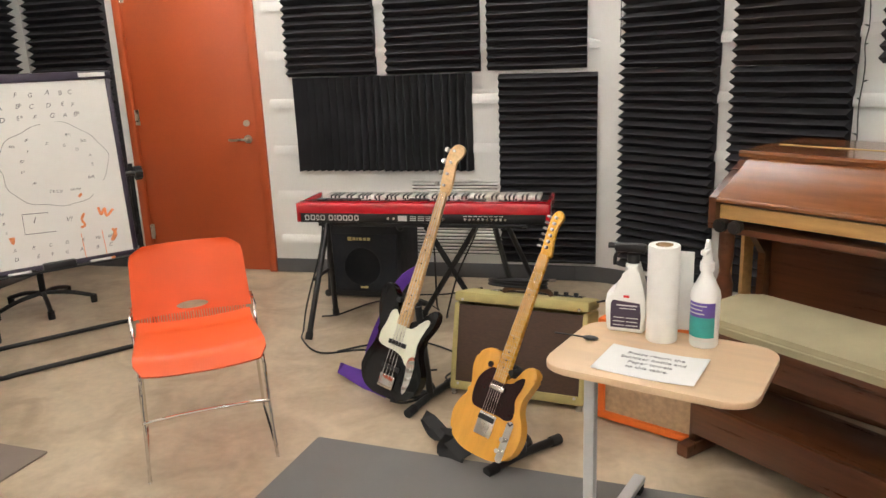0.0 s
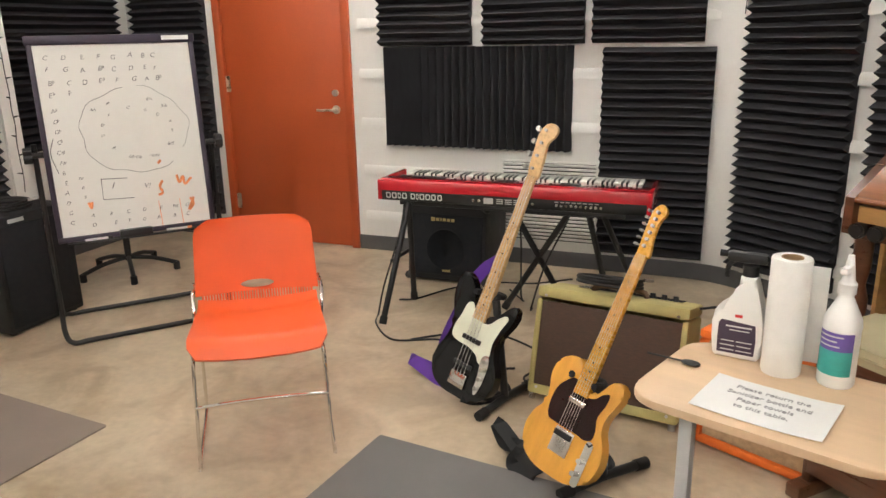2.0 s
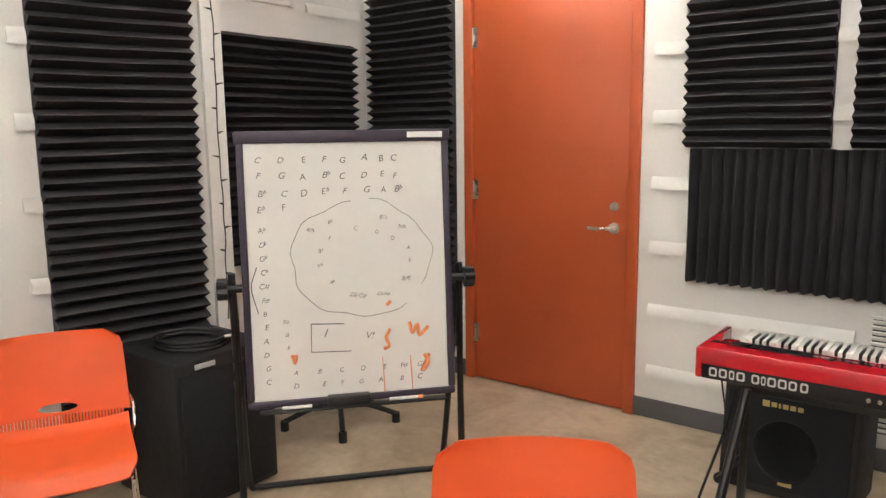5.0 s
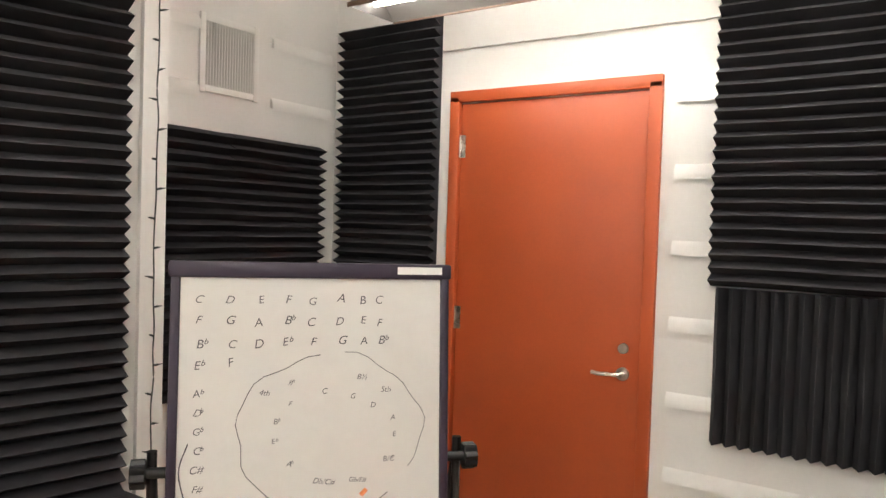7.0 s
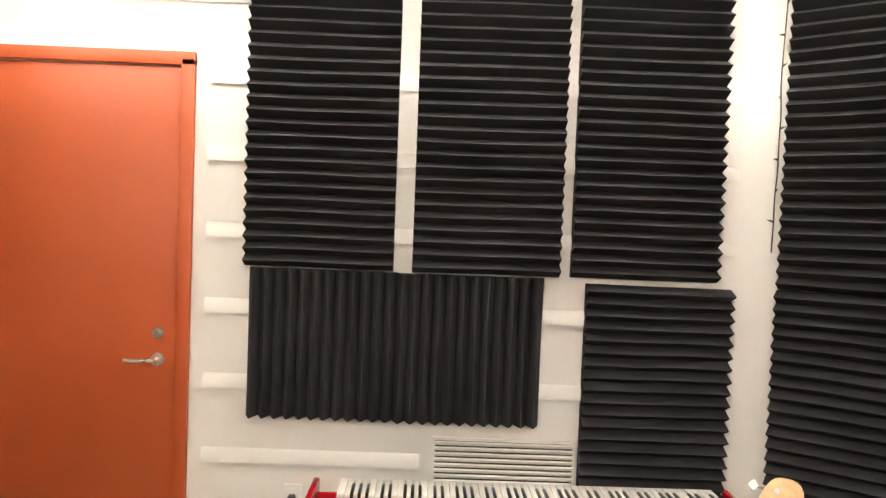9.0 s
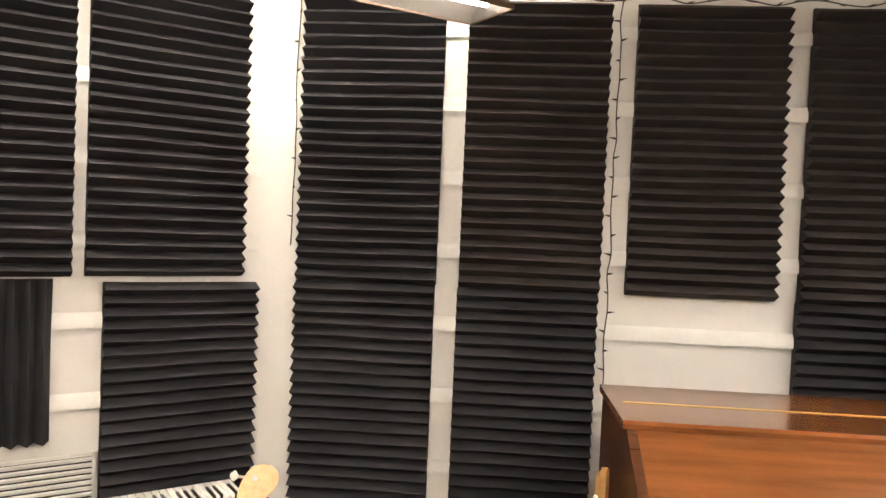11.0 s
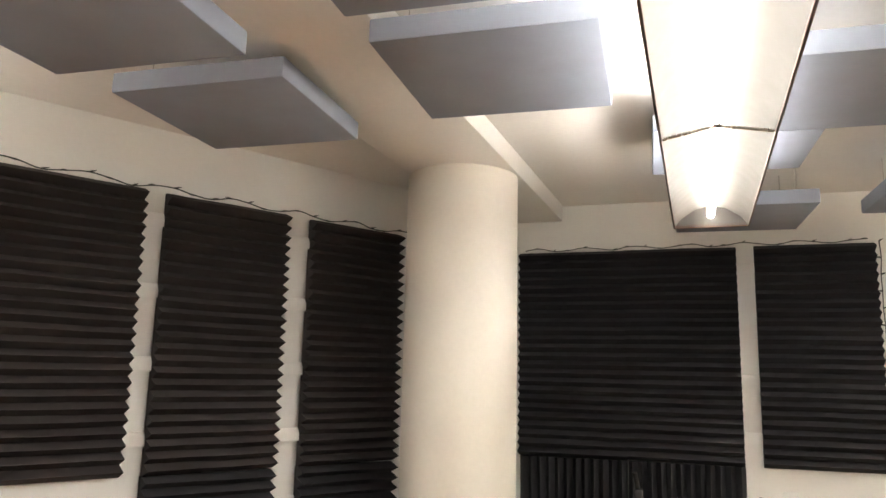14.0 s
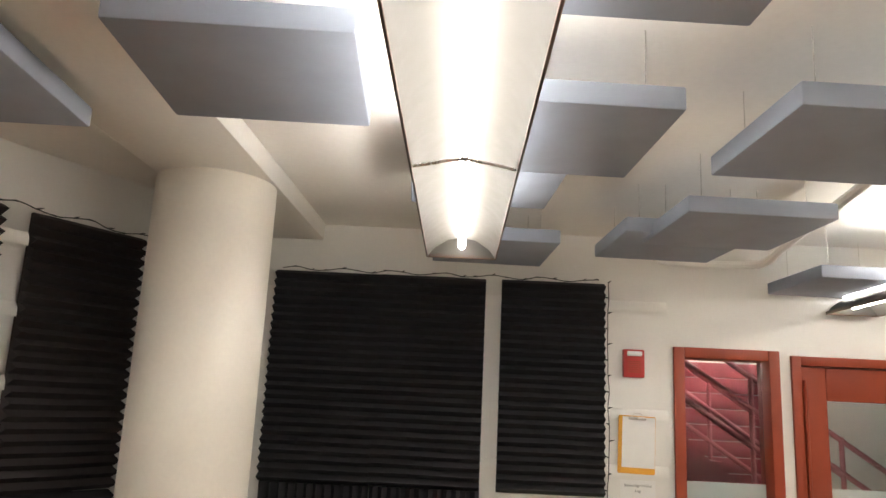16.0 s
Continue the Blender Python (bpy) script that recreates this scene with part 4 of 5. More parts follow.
# ---------------------------------------------------------------- folded stands in the recess
fs = thing("folded_stand", "black folded stand base with rubber feet on the floor", "stand", pose(-0.12, -0.95, 0, 0, 0, 20))
for k in range(5):
    a = radians(72 * k + 10)
    bm = B()
    tube(bm, smooth_line([(0, 0, 0.10), (0.15 * math.cos(a), 0.15 * math.sin(a), 0.085), (0.29 * math.cos(a), 0.29 * math.sin(a), 0.045)], 4), 0.014, 8)
    lg = part("leg", bm, M_BLACKMET, fs)
    bm = B()
    rod(bm, (0.29 * math.cos(a), 0.29 * math.sin(a), 0.05), (0.29 * math.cos(a), 0.29 * math.sin(a), 0.0), 0.02)
    part("caster", bm, M_RUBBER, lg)
bm = B()
rod(bm, (0, 0, 0.08), (0, 0, 0.55), 0.02)
box(bm, (0.42, 0.40, 0.05), (0, 0, 0.57), 0.02)
part("post", bm, M_BLACKMET, fs)

# ---------------------------------------------------------------- black speaker cabinet
sp = thing("speaker_cabinet", "black vinyl speaker cabinet with a cable coiled on top", "speaker", pose(-0.10, -1.79, 0, 0, 0, 0))
bm = B()
box(bm, (0.46, 0.46, 0.60), (0, 0, 0.31), 0.012)
part("body", bm, M_TOLEX, sp)
bm = B()
box(bm, (0.012, 0.42, 0.52), (0.236, 0, 0.30), 0.004)
part("grille", bm, M_GRILLE, sp)
bm = B()
box(bm, (0.004, 0.09, 0.02), (0.236, -0.1, 0.583), 0.001)
part("badge", bm, M_SILVERPRINT, sp, "silver name badge")
for sx in (-1, 1):
    for sy in (-1, 1):
        bm = B()
        rod(bm, (sx * 0.19, sy * 0.19, 0), (sx * 0.19, sy * 0.19, 0.012), 0.018)
        part("foot", bm, M_RUBBER, sp)


def coil(name, m, r=0.11, turns=5, wire=0.0045, label="black audio cable coiled in loops"):
    pts = []
    for k in range(turns * 20 + 1):
        a = 2 * math.pi * k / 20
        w = r * (1 + 0.07 * math.sin(a * 0.37) + 0.04 * math.sin(a * 1.3 + k * 0.1))
        pts.append((w * math.cos(a), w * 0.82 * math.sin(a), wire + 0.005 * (k / 20) + 0.003 * math.sin(a * 0.7)))
    bm = B()
    tube(bm, pts, wire, 6)
    c = thing(name, label, "cable", m)
    part("cable", bm, M_CABLE, c)
    bm = B()
    e = Vector(pts[-1])
    rod(bm, e, e + Vector((0.03, 0.05, 0.0)), 0.007, 10)
    part("plug", bm, M_STEEL, c, "steel jack plug")
    return c


coil("coiled_cable", pose(-0.08, -1.80, 0.612, 0, 0, 20), 0.15, 6, 0.006)

# ---------------------------------------------------------------- stage keyboard on its stand
KX0, KX1, KY, KZ = 1.70, 3.085, -0.95, 0.585
KL = KX1 - KX0
kb = thing("stage_keyboard", "red and black stage keyboard with white keys on a stand", "keyboard", pose(KX0, KY, KZ, 0, 0, 0.5))
bm = B()
box(bm, (KL, 0.334, 0.055), (KL / 2, 0.167, 0.0275), 0.004)
part("chassis", bm, M_BLACKMET, kb, "black steel chassis with rear sockets")
bm = B()
ring = []
for x in (0, KL):
    ring.append([bm.verts.new((x, y, z)) for y, z in ((-0.012, 0.056), (0.335, 0.056), (0.335, 0.062), (0.16, 0.066), (0.14, 0.104), (0.03, 0.118), (-0.004, 0.112), (-0.012, 0.09))])
for k in range(8):
    bm.faces.new((ring[0][k], ring[0][(k + 1) % 8], ring[1][(k + 1) % 8], ring[1][k]))
bm.faces.new(ring[0][::-1]), bm.faces.new(ring[1])
part("top_panel", bm, M_RED, kb, "glossy red top panel")
for x in (-0.006, KL + 0.006):
    bm = B()
    box(bm, (0.022, 0.35, 0.108), (x, 0.167, 0.056), 0.006)
    part("end_cheek", bm, M_RED, kb)
bm = B()
box(bm, (0.0215, 0.145, 0.018), (0, 0, 0), 0.002)
kmesh = mesh_of(bm, "white_key", M_IVORY)
bm = B()
box(bm, (0.011, 0.095, 0.022), (0, 0, 0), 0.003)
bmesh_k = mesh_of(bm, "black_key", M_BLACKKEY)
NKEY = 52
for k in range(NKEY):
    o = new("white_key", kmesh)
    o.parent = kb
    x = 0.08 + (KL - 0.13) * (k + 0.5) / NKEY
    o.scale = ((KL - 0.13) / NKEY / 0.0225, 1, 1)
    o.location = (x, 0.245, 0.108)
    if (k + 2) % 7 in (0, 1, 3, 4, 5) and k < NKEY - 1:
        b = new("black_key", bmesh_k)
        b.parent = kb
        b.location = (x + (KL - 0.13) / NKEY / 2, 0.218, 0.112)
for k in range(46):
    x = 0.06 + (KL - 0.12) * k / 45
    if random.random() < 0.75:
        bm = B()
        rod(bm, (x, 0.07 + 0.03 * (k % 2), 0.110), (x, 0.07 + 0.03 * (k % 2), 0.121), 0.005 if k % 3 else 0.008, 8)
        part("knob", bm, M_BLACKPL, kb, "black knob")
for x, w in ((0.08, 0.26), (0.62, 0.10), (0.95, 0.10)):
    bm = B()
    box(bm, (w, 0.05, 0.003), (x + w / 2, 0.085, 0.1175))
    part("display", bm, M_BLACKKEY, kb)
# rear print: broad pale strokes in place of the maker's name, sockets, small print
bm = B()
x = 0.03
for w, g in ((0.027, 0.007), (0.027, 0.007), (0.018, 0.007), (0.027, 0.022), (0.025, 0.006), (0.014, 0.006), (0.027, 0.006), (0.027, 0.006), (0.025, 0.01), (0.024, 0)):
    o = round_rect(w, 0.032, 0.007, 4)
    vs = [bm.verts.new((x + w / 2 + p[0], -0.001, 0.028 + p[1])) for p in o]
    vi = [bm.verts.new((x + w / 2 + p[0] * 0.55, -0.001, 0.028 + p[1] * 0.6)) for p in o]
    for k in range(len(o)):
        l = (k + 1) % len(o)
        bm.faces.new((vs[k], vs[l], vi[l], vi[k]))
    x += w + g
part("rear_mark", bm, M_SILVERPRINT, kb, "pale maker's mark")
for x, n, sp_ in ((0.52, 2, 0.03), (0.95, 10, 0.024), (0.80, 2, 0.03)):
    for k in range(n):
        bm = B()
        rod(bm, (x + sp_ * k, 0.0, 0.026), (x + sp_ * k, -0.005, 0.026), 0.007, 12)
        part("socket", bm, M_STEEL, kb)
bm = B()
for k in range(9):
    box(bm, (0.035, 0.001, 0.004), (0.66 + 0.045 * (k % 3), -0.0008, 0.018 + 0.01 * (k // 3)))
for k in range(8):
    box(bm, (0.02, 0.001, 0.004), (0.95 + 0.028 * k, -0.0008, 0.043))
box(bm, (0.05, 0.001, 0.03), (0.60, -0.0008, 0.028))
part("small_print", bm, M_SILVERPRINT, kb, "fine pale print bars")

ks = thing("keyboard_stand", "black folding keyboard stand with splayed legs", "keyboard stand", pose(KX0, KY, 0))
for nm, p, q in (("leg", (0.16, 0.0, 0.575), (0.125, -0.30, 0.0)), ("leg", (0.16, 0.0, 0.575), (0.13, 0.10, 0.0)),
                 ("leg", (1.17, 0.05, 0.575), (1.30, 0.56, 0.0)), ("leg", (1.10, 0.05, 0.575), (1.19, 0.30, 0.0)),
                 ("cross_brace", (0.72, 0.05, 0.56), (1.02, 0.10, 0.012)), ("cross_brace", (1.0, 0.05, 0.56), (0.66, 0.10, 0.012))):
    bm = B()
    rod(bm, p, q, 0.016, 10)
    lg = part(nm, bm, M_BLACKMET, ks)
    bm = B()
    d = (Vector(q) - Vector(p)).normalized()
    rod(bm, Vector(q) - d * 0.04, Vector(q), 0.02, 10)
    part("foot", bm, M_RUBBER, lg)
for y in (0.03, 0.30):
    bm = B()
    box(bm, (1.18, 0.03, 0.022), (0.69, y, 0.572), 0.004)
    part("support_bar", bm, M_BLACKMET, ks)
bm = B()
rod(bm, (0.125, -0.16, 0.30), (0.13, 0.06, 0.30), 0.01)
part("leg_spreader", bm, M_BLACKMET, ks)

# ---------------------------------------------------------------- keyboard amplifier under the keyboard
ka = thing("keyboard_amplifier", "black keyboard amplifier with cloth grille on the floor", "amplifier", pose(1.90, -0.55, 0, 0, 0, -2) @ pose(0, 0, 0, -6, 0, 0))
bm = B()
box(bm, (0.50, 0.36, 0.46), (0, 0.18, 0.245), 0.018)
part("body", bm, M_TOLEX, ka)
bm = B()
box(bm, (0.455, 0.014, 0.36), (0, -0.004, 0.235), 0.005)
gr = part("grille", bm, M_GRILLE, ka, "dark blue-black cloth grille")
bm = B()
lathe(bm, [(0.112, 0.0), (0.118, 0.003), (0.124, 0.0)], 40)
bmesh.ops.transform(bm, matrix=pose(0.0, -0.013, 0.21, 90, 0, 0), verts=bm.verts)
part("speaker_ring", bm, M_GRILLE, gr)
bm = B()
x = -0.095
for w in (0.026, 0.02, 0.008, 0.02, 0.02, 0.02):
    box(bm, (w, 0.002, 0.024 if w > 0.02 else 0.018), (x + w / 2, -0.0125, 0.385), 0.0)
    x += w + 0.007
part("name_mark", bm, M_GOLDPRINT, ka, "gold maker's mark")
bm = B()
box(bm, (0.05, 0.002, 0.02), (0.01, -0.0125, 0.085))
part("model_mark", bm, M_GOLDPRINT, ka)
for x in (-0.245, 0.245):
    for z in (0.03, 0.46):
        bm = B()
        bmesh.ops.create_uvsphere(bm, u_segments=12, v_segments=8, radius=0.024, matrix=Matrix.Translation((x, 0.01, z)))
        part("corner_cap", bm, M_BLACKPL, ka)

# ---------------------------------------------------------------- rugs
for nm, m, w, d, mat, lab in (("rug", pose(2.305, -2.262, 0, 0, 0, -6.8), 1.9, 1.6, M_RUG, "flat grey woven rug on the concrete"), ("rug", pose(1.276, -2.55, 0, 0, 0, -5), -1.55, 1.9, M_RUG2, "flat taupe woven rug on the concrete")):
    bm = B()
    slab(bm, round_rect(abs(w), d, 0.01, 3, w / 2, -d / 2), 0.001, 0.008, 0.002)
    solid(nm, bm, mat, lab, "rug", m)

# ---------------------------------------------------------------- tweed amplifier
ta = thing("guitar_amplifier", "yellow tweed guitar amplifier with brown grille leaning back", "amplifier", pose(2.735, -1.80, 0, 0, 0, -9.0) @ pose(0, 0, 0, -14, 0, 0))
TW, TD, THh = 0.60, 0.24, 0.468
bm = B()
for sz, at in (((TW, TD, 0.042), (TW / 2, TD / 2, 0.051)), ((TW, TD, 0.045), (TW / 2, TD / 2, THh - 0.0225)), ((0.026, TD, THh - 0.10), (0.013, TD / 2, 0.235)), ((0.026, TD, THh - 0.10), (TW - 0.013, TD / 2, 0.235))):
    box(bm, sz, at, 0.012)
box(bm, (TW - 0.02, 0.02, THh - 0.06), (TW / 2, TD - 0.03, 0.235))
part("cabinet", bm, M_TWEED, ta)
bm = B()
box(bm, (TW - 0.048, 0.01, THh - 0.11), (TW / 2, 0.012, 0.232), 0.002)
part("grille", bm, M_TWEEDGRILLE, ta, "brown woven grille cloth")
for x in (0.04, TW - 0.04):
    for z in (0.06, THh - 0.035):
        bm = B()
        rod(bm, (x, 0.002, z), (x, -0.003, z), 0.006, 10)
        part("screw", bm, M_STEEL, ta)
bm = B()
tube(bm, smooth_line([(TW / 2 - 0.11, TD / 2, THh), (TW / 2 - 0.09, TD / 2, THh + 0.022), (TW / 2, TD / 2, THh + 0.028), (TW / 2 + 0.09, TD / 2, THh + 0.022), (TW / 2 + 0.11, TD / 2, THh)], 5), 0.011)
part("carry_handle", bm, material("brown_leather", (0.12, 0.06, 0.03), 0.5), ta, "brown leather handle")
bm = B()
box(bm, (0.42, 0.09, 0.004), (TW / 2 + 0.03, TD - 0.06, THh + 0.002))
part("control_panel", bm, M_CHROME, ta, "chrome control panel")
for k in range(6):
    bm = B()
    rod(bm, (TW / 2 - 0.02 + 0.045 * k, TD - 0.06, THh + 0.003), (TW / 2 - 0.02 + 0.045 * k, TD - 0.06, THh + 0.02), 0.011, 12)
    part("knob", bm, M_BLACKPL, ta)
for s in (0, 1):
    bm = B()
    rod(bm, (0.02 + s * (TW - 0.04), 0.02, 0.03), (0.02 + s * (TW - 0.04), 0.02, 0.006), 0.014)
    rod(bm, (0.02 + s * (TW - 0.04), TD, 0.10), (0.02 + s * (TW - 0.04), TD + 0.02, 0.052), 0.01)
    part("leg", bm, M_STEEL, ta)
coil("coiled_cable", pose(2.735, -1.80, 0, 0, 0, -9.0) @ pose(0, 0, 0, -14, 0, 0) @ pose(0.26, 0.10, THh + 0.03, 0, 0, 10), 0.125, 6, 0.0055, "black guitar cable coiled on the tweed amplifier")

# ---------------------------------------------------------------- orange amplifier
oa = thing("orange_amplifier", "orange amplifier with tan cloth grille on the floor", "amplifier", pose(3.385, -1.925, 0, 0, 0, -26.5))
OW, OH = 0.42, 0.44
bm = B()
for sz, at in (((OW, 0.25, 0.03), (OW / 2, 0.125, 0.027)), ((OW, 0.25, 0.03), (OW / 2, 0.125, OH - 0.015)), ((0.03, 0.249, OH - 0.07), (0.015, 0.125, OH / 2)), ((0.03, 0.249, OH - 0.07), (OW - 0.015, 0.125, OH / 2))):
    box(bm, sz, at, 0.006)
box(bm, (OW - 0.04, 0.02, OH - 0.06), (OW / 2, 0.225, OH / 2))
part("cabinet", bm, M_ORANGECAB, oa)
bm = B()
box(bm, (OW - 0.062, 0.012, OH - 0.085), (OW / 2, 0.02, OH / 2 + 0.002))
part("grille", bm, M_TANCLOTH, oa, "tan woven grille cloth")
bm = B()
box(bm, (0.09, 0.003, 0.035), (0.16, 0.012, 0.28))
bd = part("badge", bm, M_WHITEPL, oa, "pale badge with dark mark")
bm = B()
for k in range(4):
    box(bm, (0.014, 0.002, 0.018), (0.13 + 0.02 * k, 0.0096, 0.28))
part("badge_mark", bm, M_BLACKPL, bd)
for x in (0.04, OW - 0.04):
    bm = B()
    rod(bm, (x, 0.04, 0.0), (x, 0.04, 0.014), 0.014)
    part("foot", bm, M_RUBBER, oa)

# ---------------------------------------------------------------- guitars


def plate(bm, pts, z0, z1, bevel=0.0, steps=5):
    slab(bm, [(p.x, p.y) for p in smooth_line([(x, y, 0) for x, y in pts], steps, True)], z0, z1, bevel)


def guitar(name, label, foot, tip, toward, length, body, guard, neck, m_body, m_guard, m_neck, strings, head, kind):
    foot, tip = Vector(foot), Vector(tip)
    y = (tip - foot).normalized()
    z = Vector(toward)
    z = (z - y * z.dot(y)).normalized()
    x = y.cross(z)
    m = Matrix((x, y, z)).transposed().to_4x4()
    m.translation = foot
    s = (tip - foot).length / length
    g = thing(name, label, "guitar", m @ Matrix.Diagonal((s, s, s, 1)))
    bm = B()
    plate(bm, body, -0.022, 0.022, 0.009)
    part("body", bm, m_body, g)
    bm = B()
    plate(bm, guard, 0.0225, 0.0255)
    part("pickguard", bm, m_guard, g)
    y0, y1, w0, w1 = neck
    bm = B()
    ra = [bm.verts.new(p) for p in ((-w0, y0, 0.012), (w0, y0, 0.012), (w0, y0, 0.034), (-w0, y0, 0.034))]
    rb = [bm.verts.new(p) for p in ((-w1 * 0.8, y1, 0.012), (w1 * 0.8, y1, 0.012), (w1, y1, 0.032), (-w1, y1, 0.032))]
    for k in range(4):
        bm.faces.new((ra[k], ra[(k + 1) % 4], rb[(k + 1) % 4], rb[k]))
    bm.faces.new(ra[::-1]), bm.faces.new(rb)
    nk = part("neck", bm, m_neck, g, "maple neck")
    scale = (y1 - 0.10)
    for k in range(1, 22):
        yy = y1 - scale * (1 - 2 ** (-k / 12))
        if yy < y0 + 0.004:
            break
        t = (yy - y0) / (y1 - y0)
        w = w0 + (w1 - w0) * t
        bm = B()
        box(bm, (2 * w, 0.0013, 0.0018), (0, yy, 0.0345 - 0.002 * t))
        part("fret", bm, M_STEEL, nk)
        if k in (3, 5, 7, 9, 12, 15, 17, 19):
            bm = B()
            rod(bm, (0, yy + 0.012, 0.033 - 0.002 * t), (0, yy + 0.012, 0.0352 - 0.002 * t), 0.0035, 10)
            part("fret_dot", bm, M_BLACKPL, nk)
    bm = B()
    plate(bm, head, 0.006, 0.021, 0.002)
    hd = part("headstock", bm, m_neck, g)
    pegs = [(head[0][0], y1 + 0.03 + k * (length - y1 - 0.06) / max(1, strings - 1)) for k in range(strings)]
    for k, (px, py) in enumerate(pegs):
        px = -0.022 if strings == 4 else -0.016
        bm = B()
        rod(bm, (px + 0.01, py, 0.02), (px + 0.01, py, 0.032), 0.006, 10)
        rod(bm, (px - 0.012, py, 0.012), (px - 0.03, py, 0.012), 0.003, 8)
        if strings == 4:
            rod(bm, (px - 0.036, py, 0.002), (px - 0.036, py, 0.022), 0.009, 14)
            box(bm, (0.009, 0.024, 0.014), (px - 0.036, py, 0.012), 0.004)
        else:
            box(bm, (0.014, 0.010, 0.014), (px - 0.032, py, 0.012), 0.004)
        part("tuning_peg", bm, M_NICKEL, hd, "chrome tuning peg")
    for k in range(strings):
        u = (k / (strings - 1) - 0.5)
        bm = B()
        rod(bm, (u * 0.055, 0.09, 0.036), (u * 1.7 * w1, y1, 0.036), 0.0009 if strings == 6 else 0.0015, 5)
        part("string", bm, M_STEEL, g)
    return g, m @ Matrix.Diagonal((s, s, s, 1))


TELE = [(0, 0), (.08, .008), (.14, .045), (.161, .11), (.15, .165), (.122, .215), (.117, .255), (.130, .30), (.142, .345), (.130, .378), (.105, .385), (.08, .362), (.058, .325), (.035, .31), (-.03, .33), (-.036, .385),
        (-.06, .40), (-.10, .392), (-.135, .36), (-.142, .31), (-.125, .255), (-.122, .215), (-.15, .165), (-.161, .11), (-.14, .045), (-.08, .008)]
TGUARD = [(-.034, .33), (-.06, .325), (-.095, .28), (-.10, .22), (-.085, .175), (-.045, .168), (0, .168), (.045, .168), (.075, .165), (.10, .178), (.10, .21), (.088, .25), (.10, .30), (.098, .335), (.075, .325), (.05, .30), (0, .295)]
tele, TM = guitar("electric_guitar", "butterscotch electric guitar with dark pickguard on a stand", (2.985, -2.41, 0.075), (3.262, -2.078, 0.895), (-0.45, -0.9, 0.38), 0.98, TELE, TGUARD, (0.29, 0.80, 0.028, 0.021),
                  M_BUTTER, M_TORT, M_AMBER, 6, [(-.021, .795), (-.026, .83), (-.03, .90), (-.028, .955), (-.008, .98), (.016, .97), (.02, .945), (.008, .92), (.012, .86), (.021, .82), (.021, .795)], "six")
bm = B()
box(bm, (0.075, 0.085, 0.006), (0, 0.12, 0.0255), 0.002)
part("bridge_plate", bm, M_STEEL, tele, "steel bridge plate")
bm = B()
box(bm, (0.07, 0.02, 0.012), (0, 0.145, 0.032), 0.003)
part("bridge_pickup", bm, M_BLACKPL, tele)
bm = B()
box(bm, (0.068, 0.02, 0.010), (0, 0.265, 0.030), 0.004)
part("neck_pickup", bm, M_CHROME, tele, "chrome neck pickup cover")
bm = B()
slab(bm, round_rect(0.030, 0.158, 0.0148, 5, 0.103, 0.092), 0.0228, 0.0258)
part("control_plate", bm, M_CHROME, tele, "chrome control plate")
for yy in (0.055, 0.10):
    bm = B()
    rod(bm, (0.098 + (yy - 0.1) * 0.1, yy, 0.026), (0.098 + (yy - 0.1) * 0.1, yy, 0.043), 0.009, 14)
    part("knob", bm, M_CHROME, tele)
bm = B()
rod(bm, (0.103, 0.155, 0.026), (0.103, 0.165, 0.045), 0.003)
part("switch", bm, M_BLACKPL, tele)

BASS = [(0, 0), (.10, .01), (.165, .07), (.165, .15), (.125, .22), (.115, .28), (.15, .36), (.16, .42), (.13, .437), (.09, .39), (.05, .355), (-.04, .365), (-.07, .43), (-.13, .49), (-.17, .47), (-.168, .38),
        (-.128, .28), (-.138, .2), (-.17, .12), (-.14, .04), (-.08, .005)]
BGUARD = [(-.035, .36), (-.06, .385), (-.085, .37), (-.095, .32), (-.11, .27), (-.105, .225), (-.06, .212), (-.01, .21), (.04, .195), (.065, .17), (.09, .172), (.105, .215), (.10, .27), (.115, .33), (.132, .38), (.115, .39), (.085, .365), (.05, .33), (0, .33)]
bass, BMX = guitar("bass_guitar", "black electric bass guitar with mint pickguard on a stand", (2.49, -1.95, 0.05), (2.79, -1.62, 1.085), (-0.35, -0.95, 0.5), 1.17, BASS, BGUARD, (0.33, 0.95, 0.032, 0.02),
                   M_BLACKLAC, M_GUARD, M_MAPLE, 4, [(-.02, .945), (-.034, .985), (-.04, 1.06), (-.042, 1.12), (-.02, 1.165), (.022, 1.17), (.04, 1.145), (.03, 1.115), (.012, 1.09), (.022, 1.02), (.022, .945)], "four")
bm = B()
box(bm, (0.085, 0.06, 0.012), (0, 0.07, 0.028), 0.003)
part("bridge", bm, M_CHROME, bass, "chrome bass bridge")
for yy in (0.135, 0.245):
    bm = B()
    box(bm, (0.095, 0.02, 0.014), (0, yy, 0.03), 0.003)
    part("pickup", bm, M_BLACKPL, bass)
bm = B()
plate(bm, [(.075, .19), (.10, .215), (.118, .18), (.118, .10), (.105, .05), (.09, .055), (.085, .12)], 0.0228, 0.0256)
part("control_plate", bm, M_CHROME, bass, "chrome control plate")
for yy in (0.075, 0.115, 0.155, 0.19):
    bm = B()
    rod(bm, (0.103, yy, 0.0255), (0.103, yy, 0.042), 0.009, 14)
    part("knob", bm, M_NICKEL, bass)


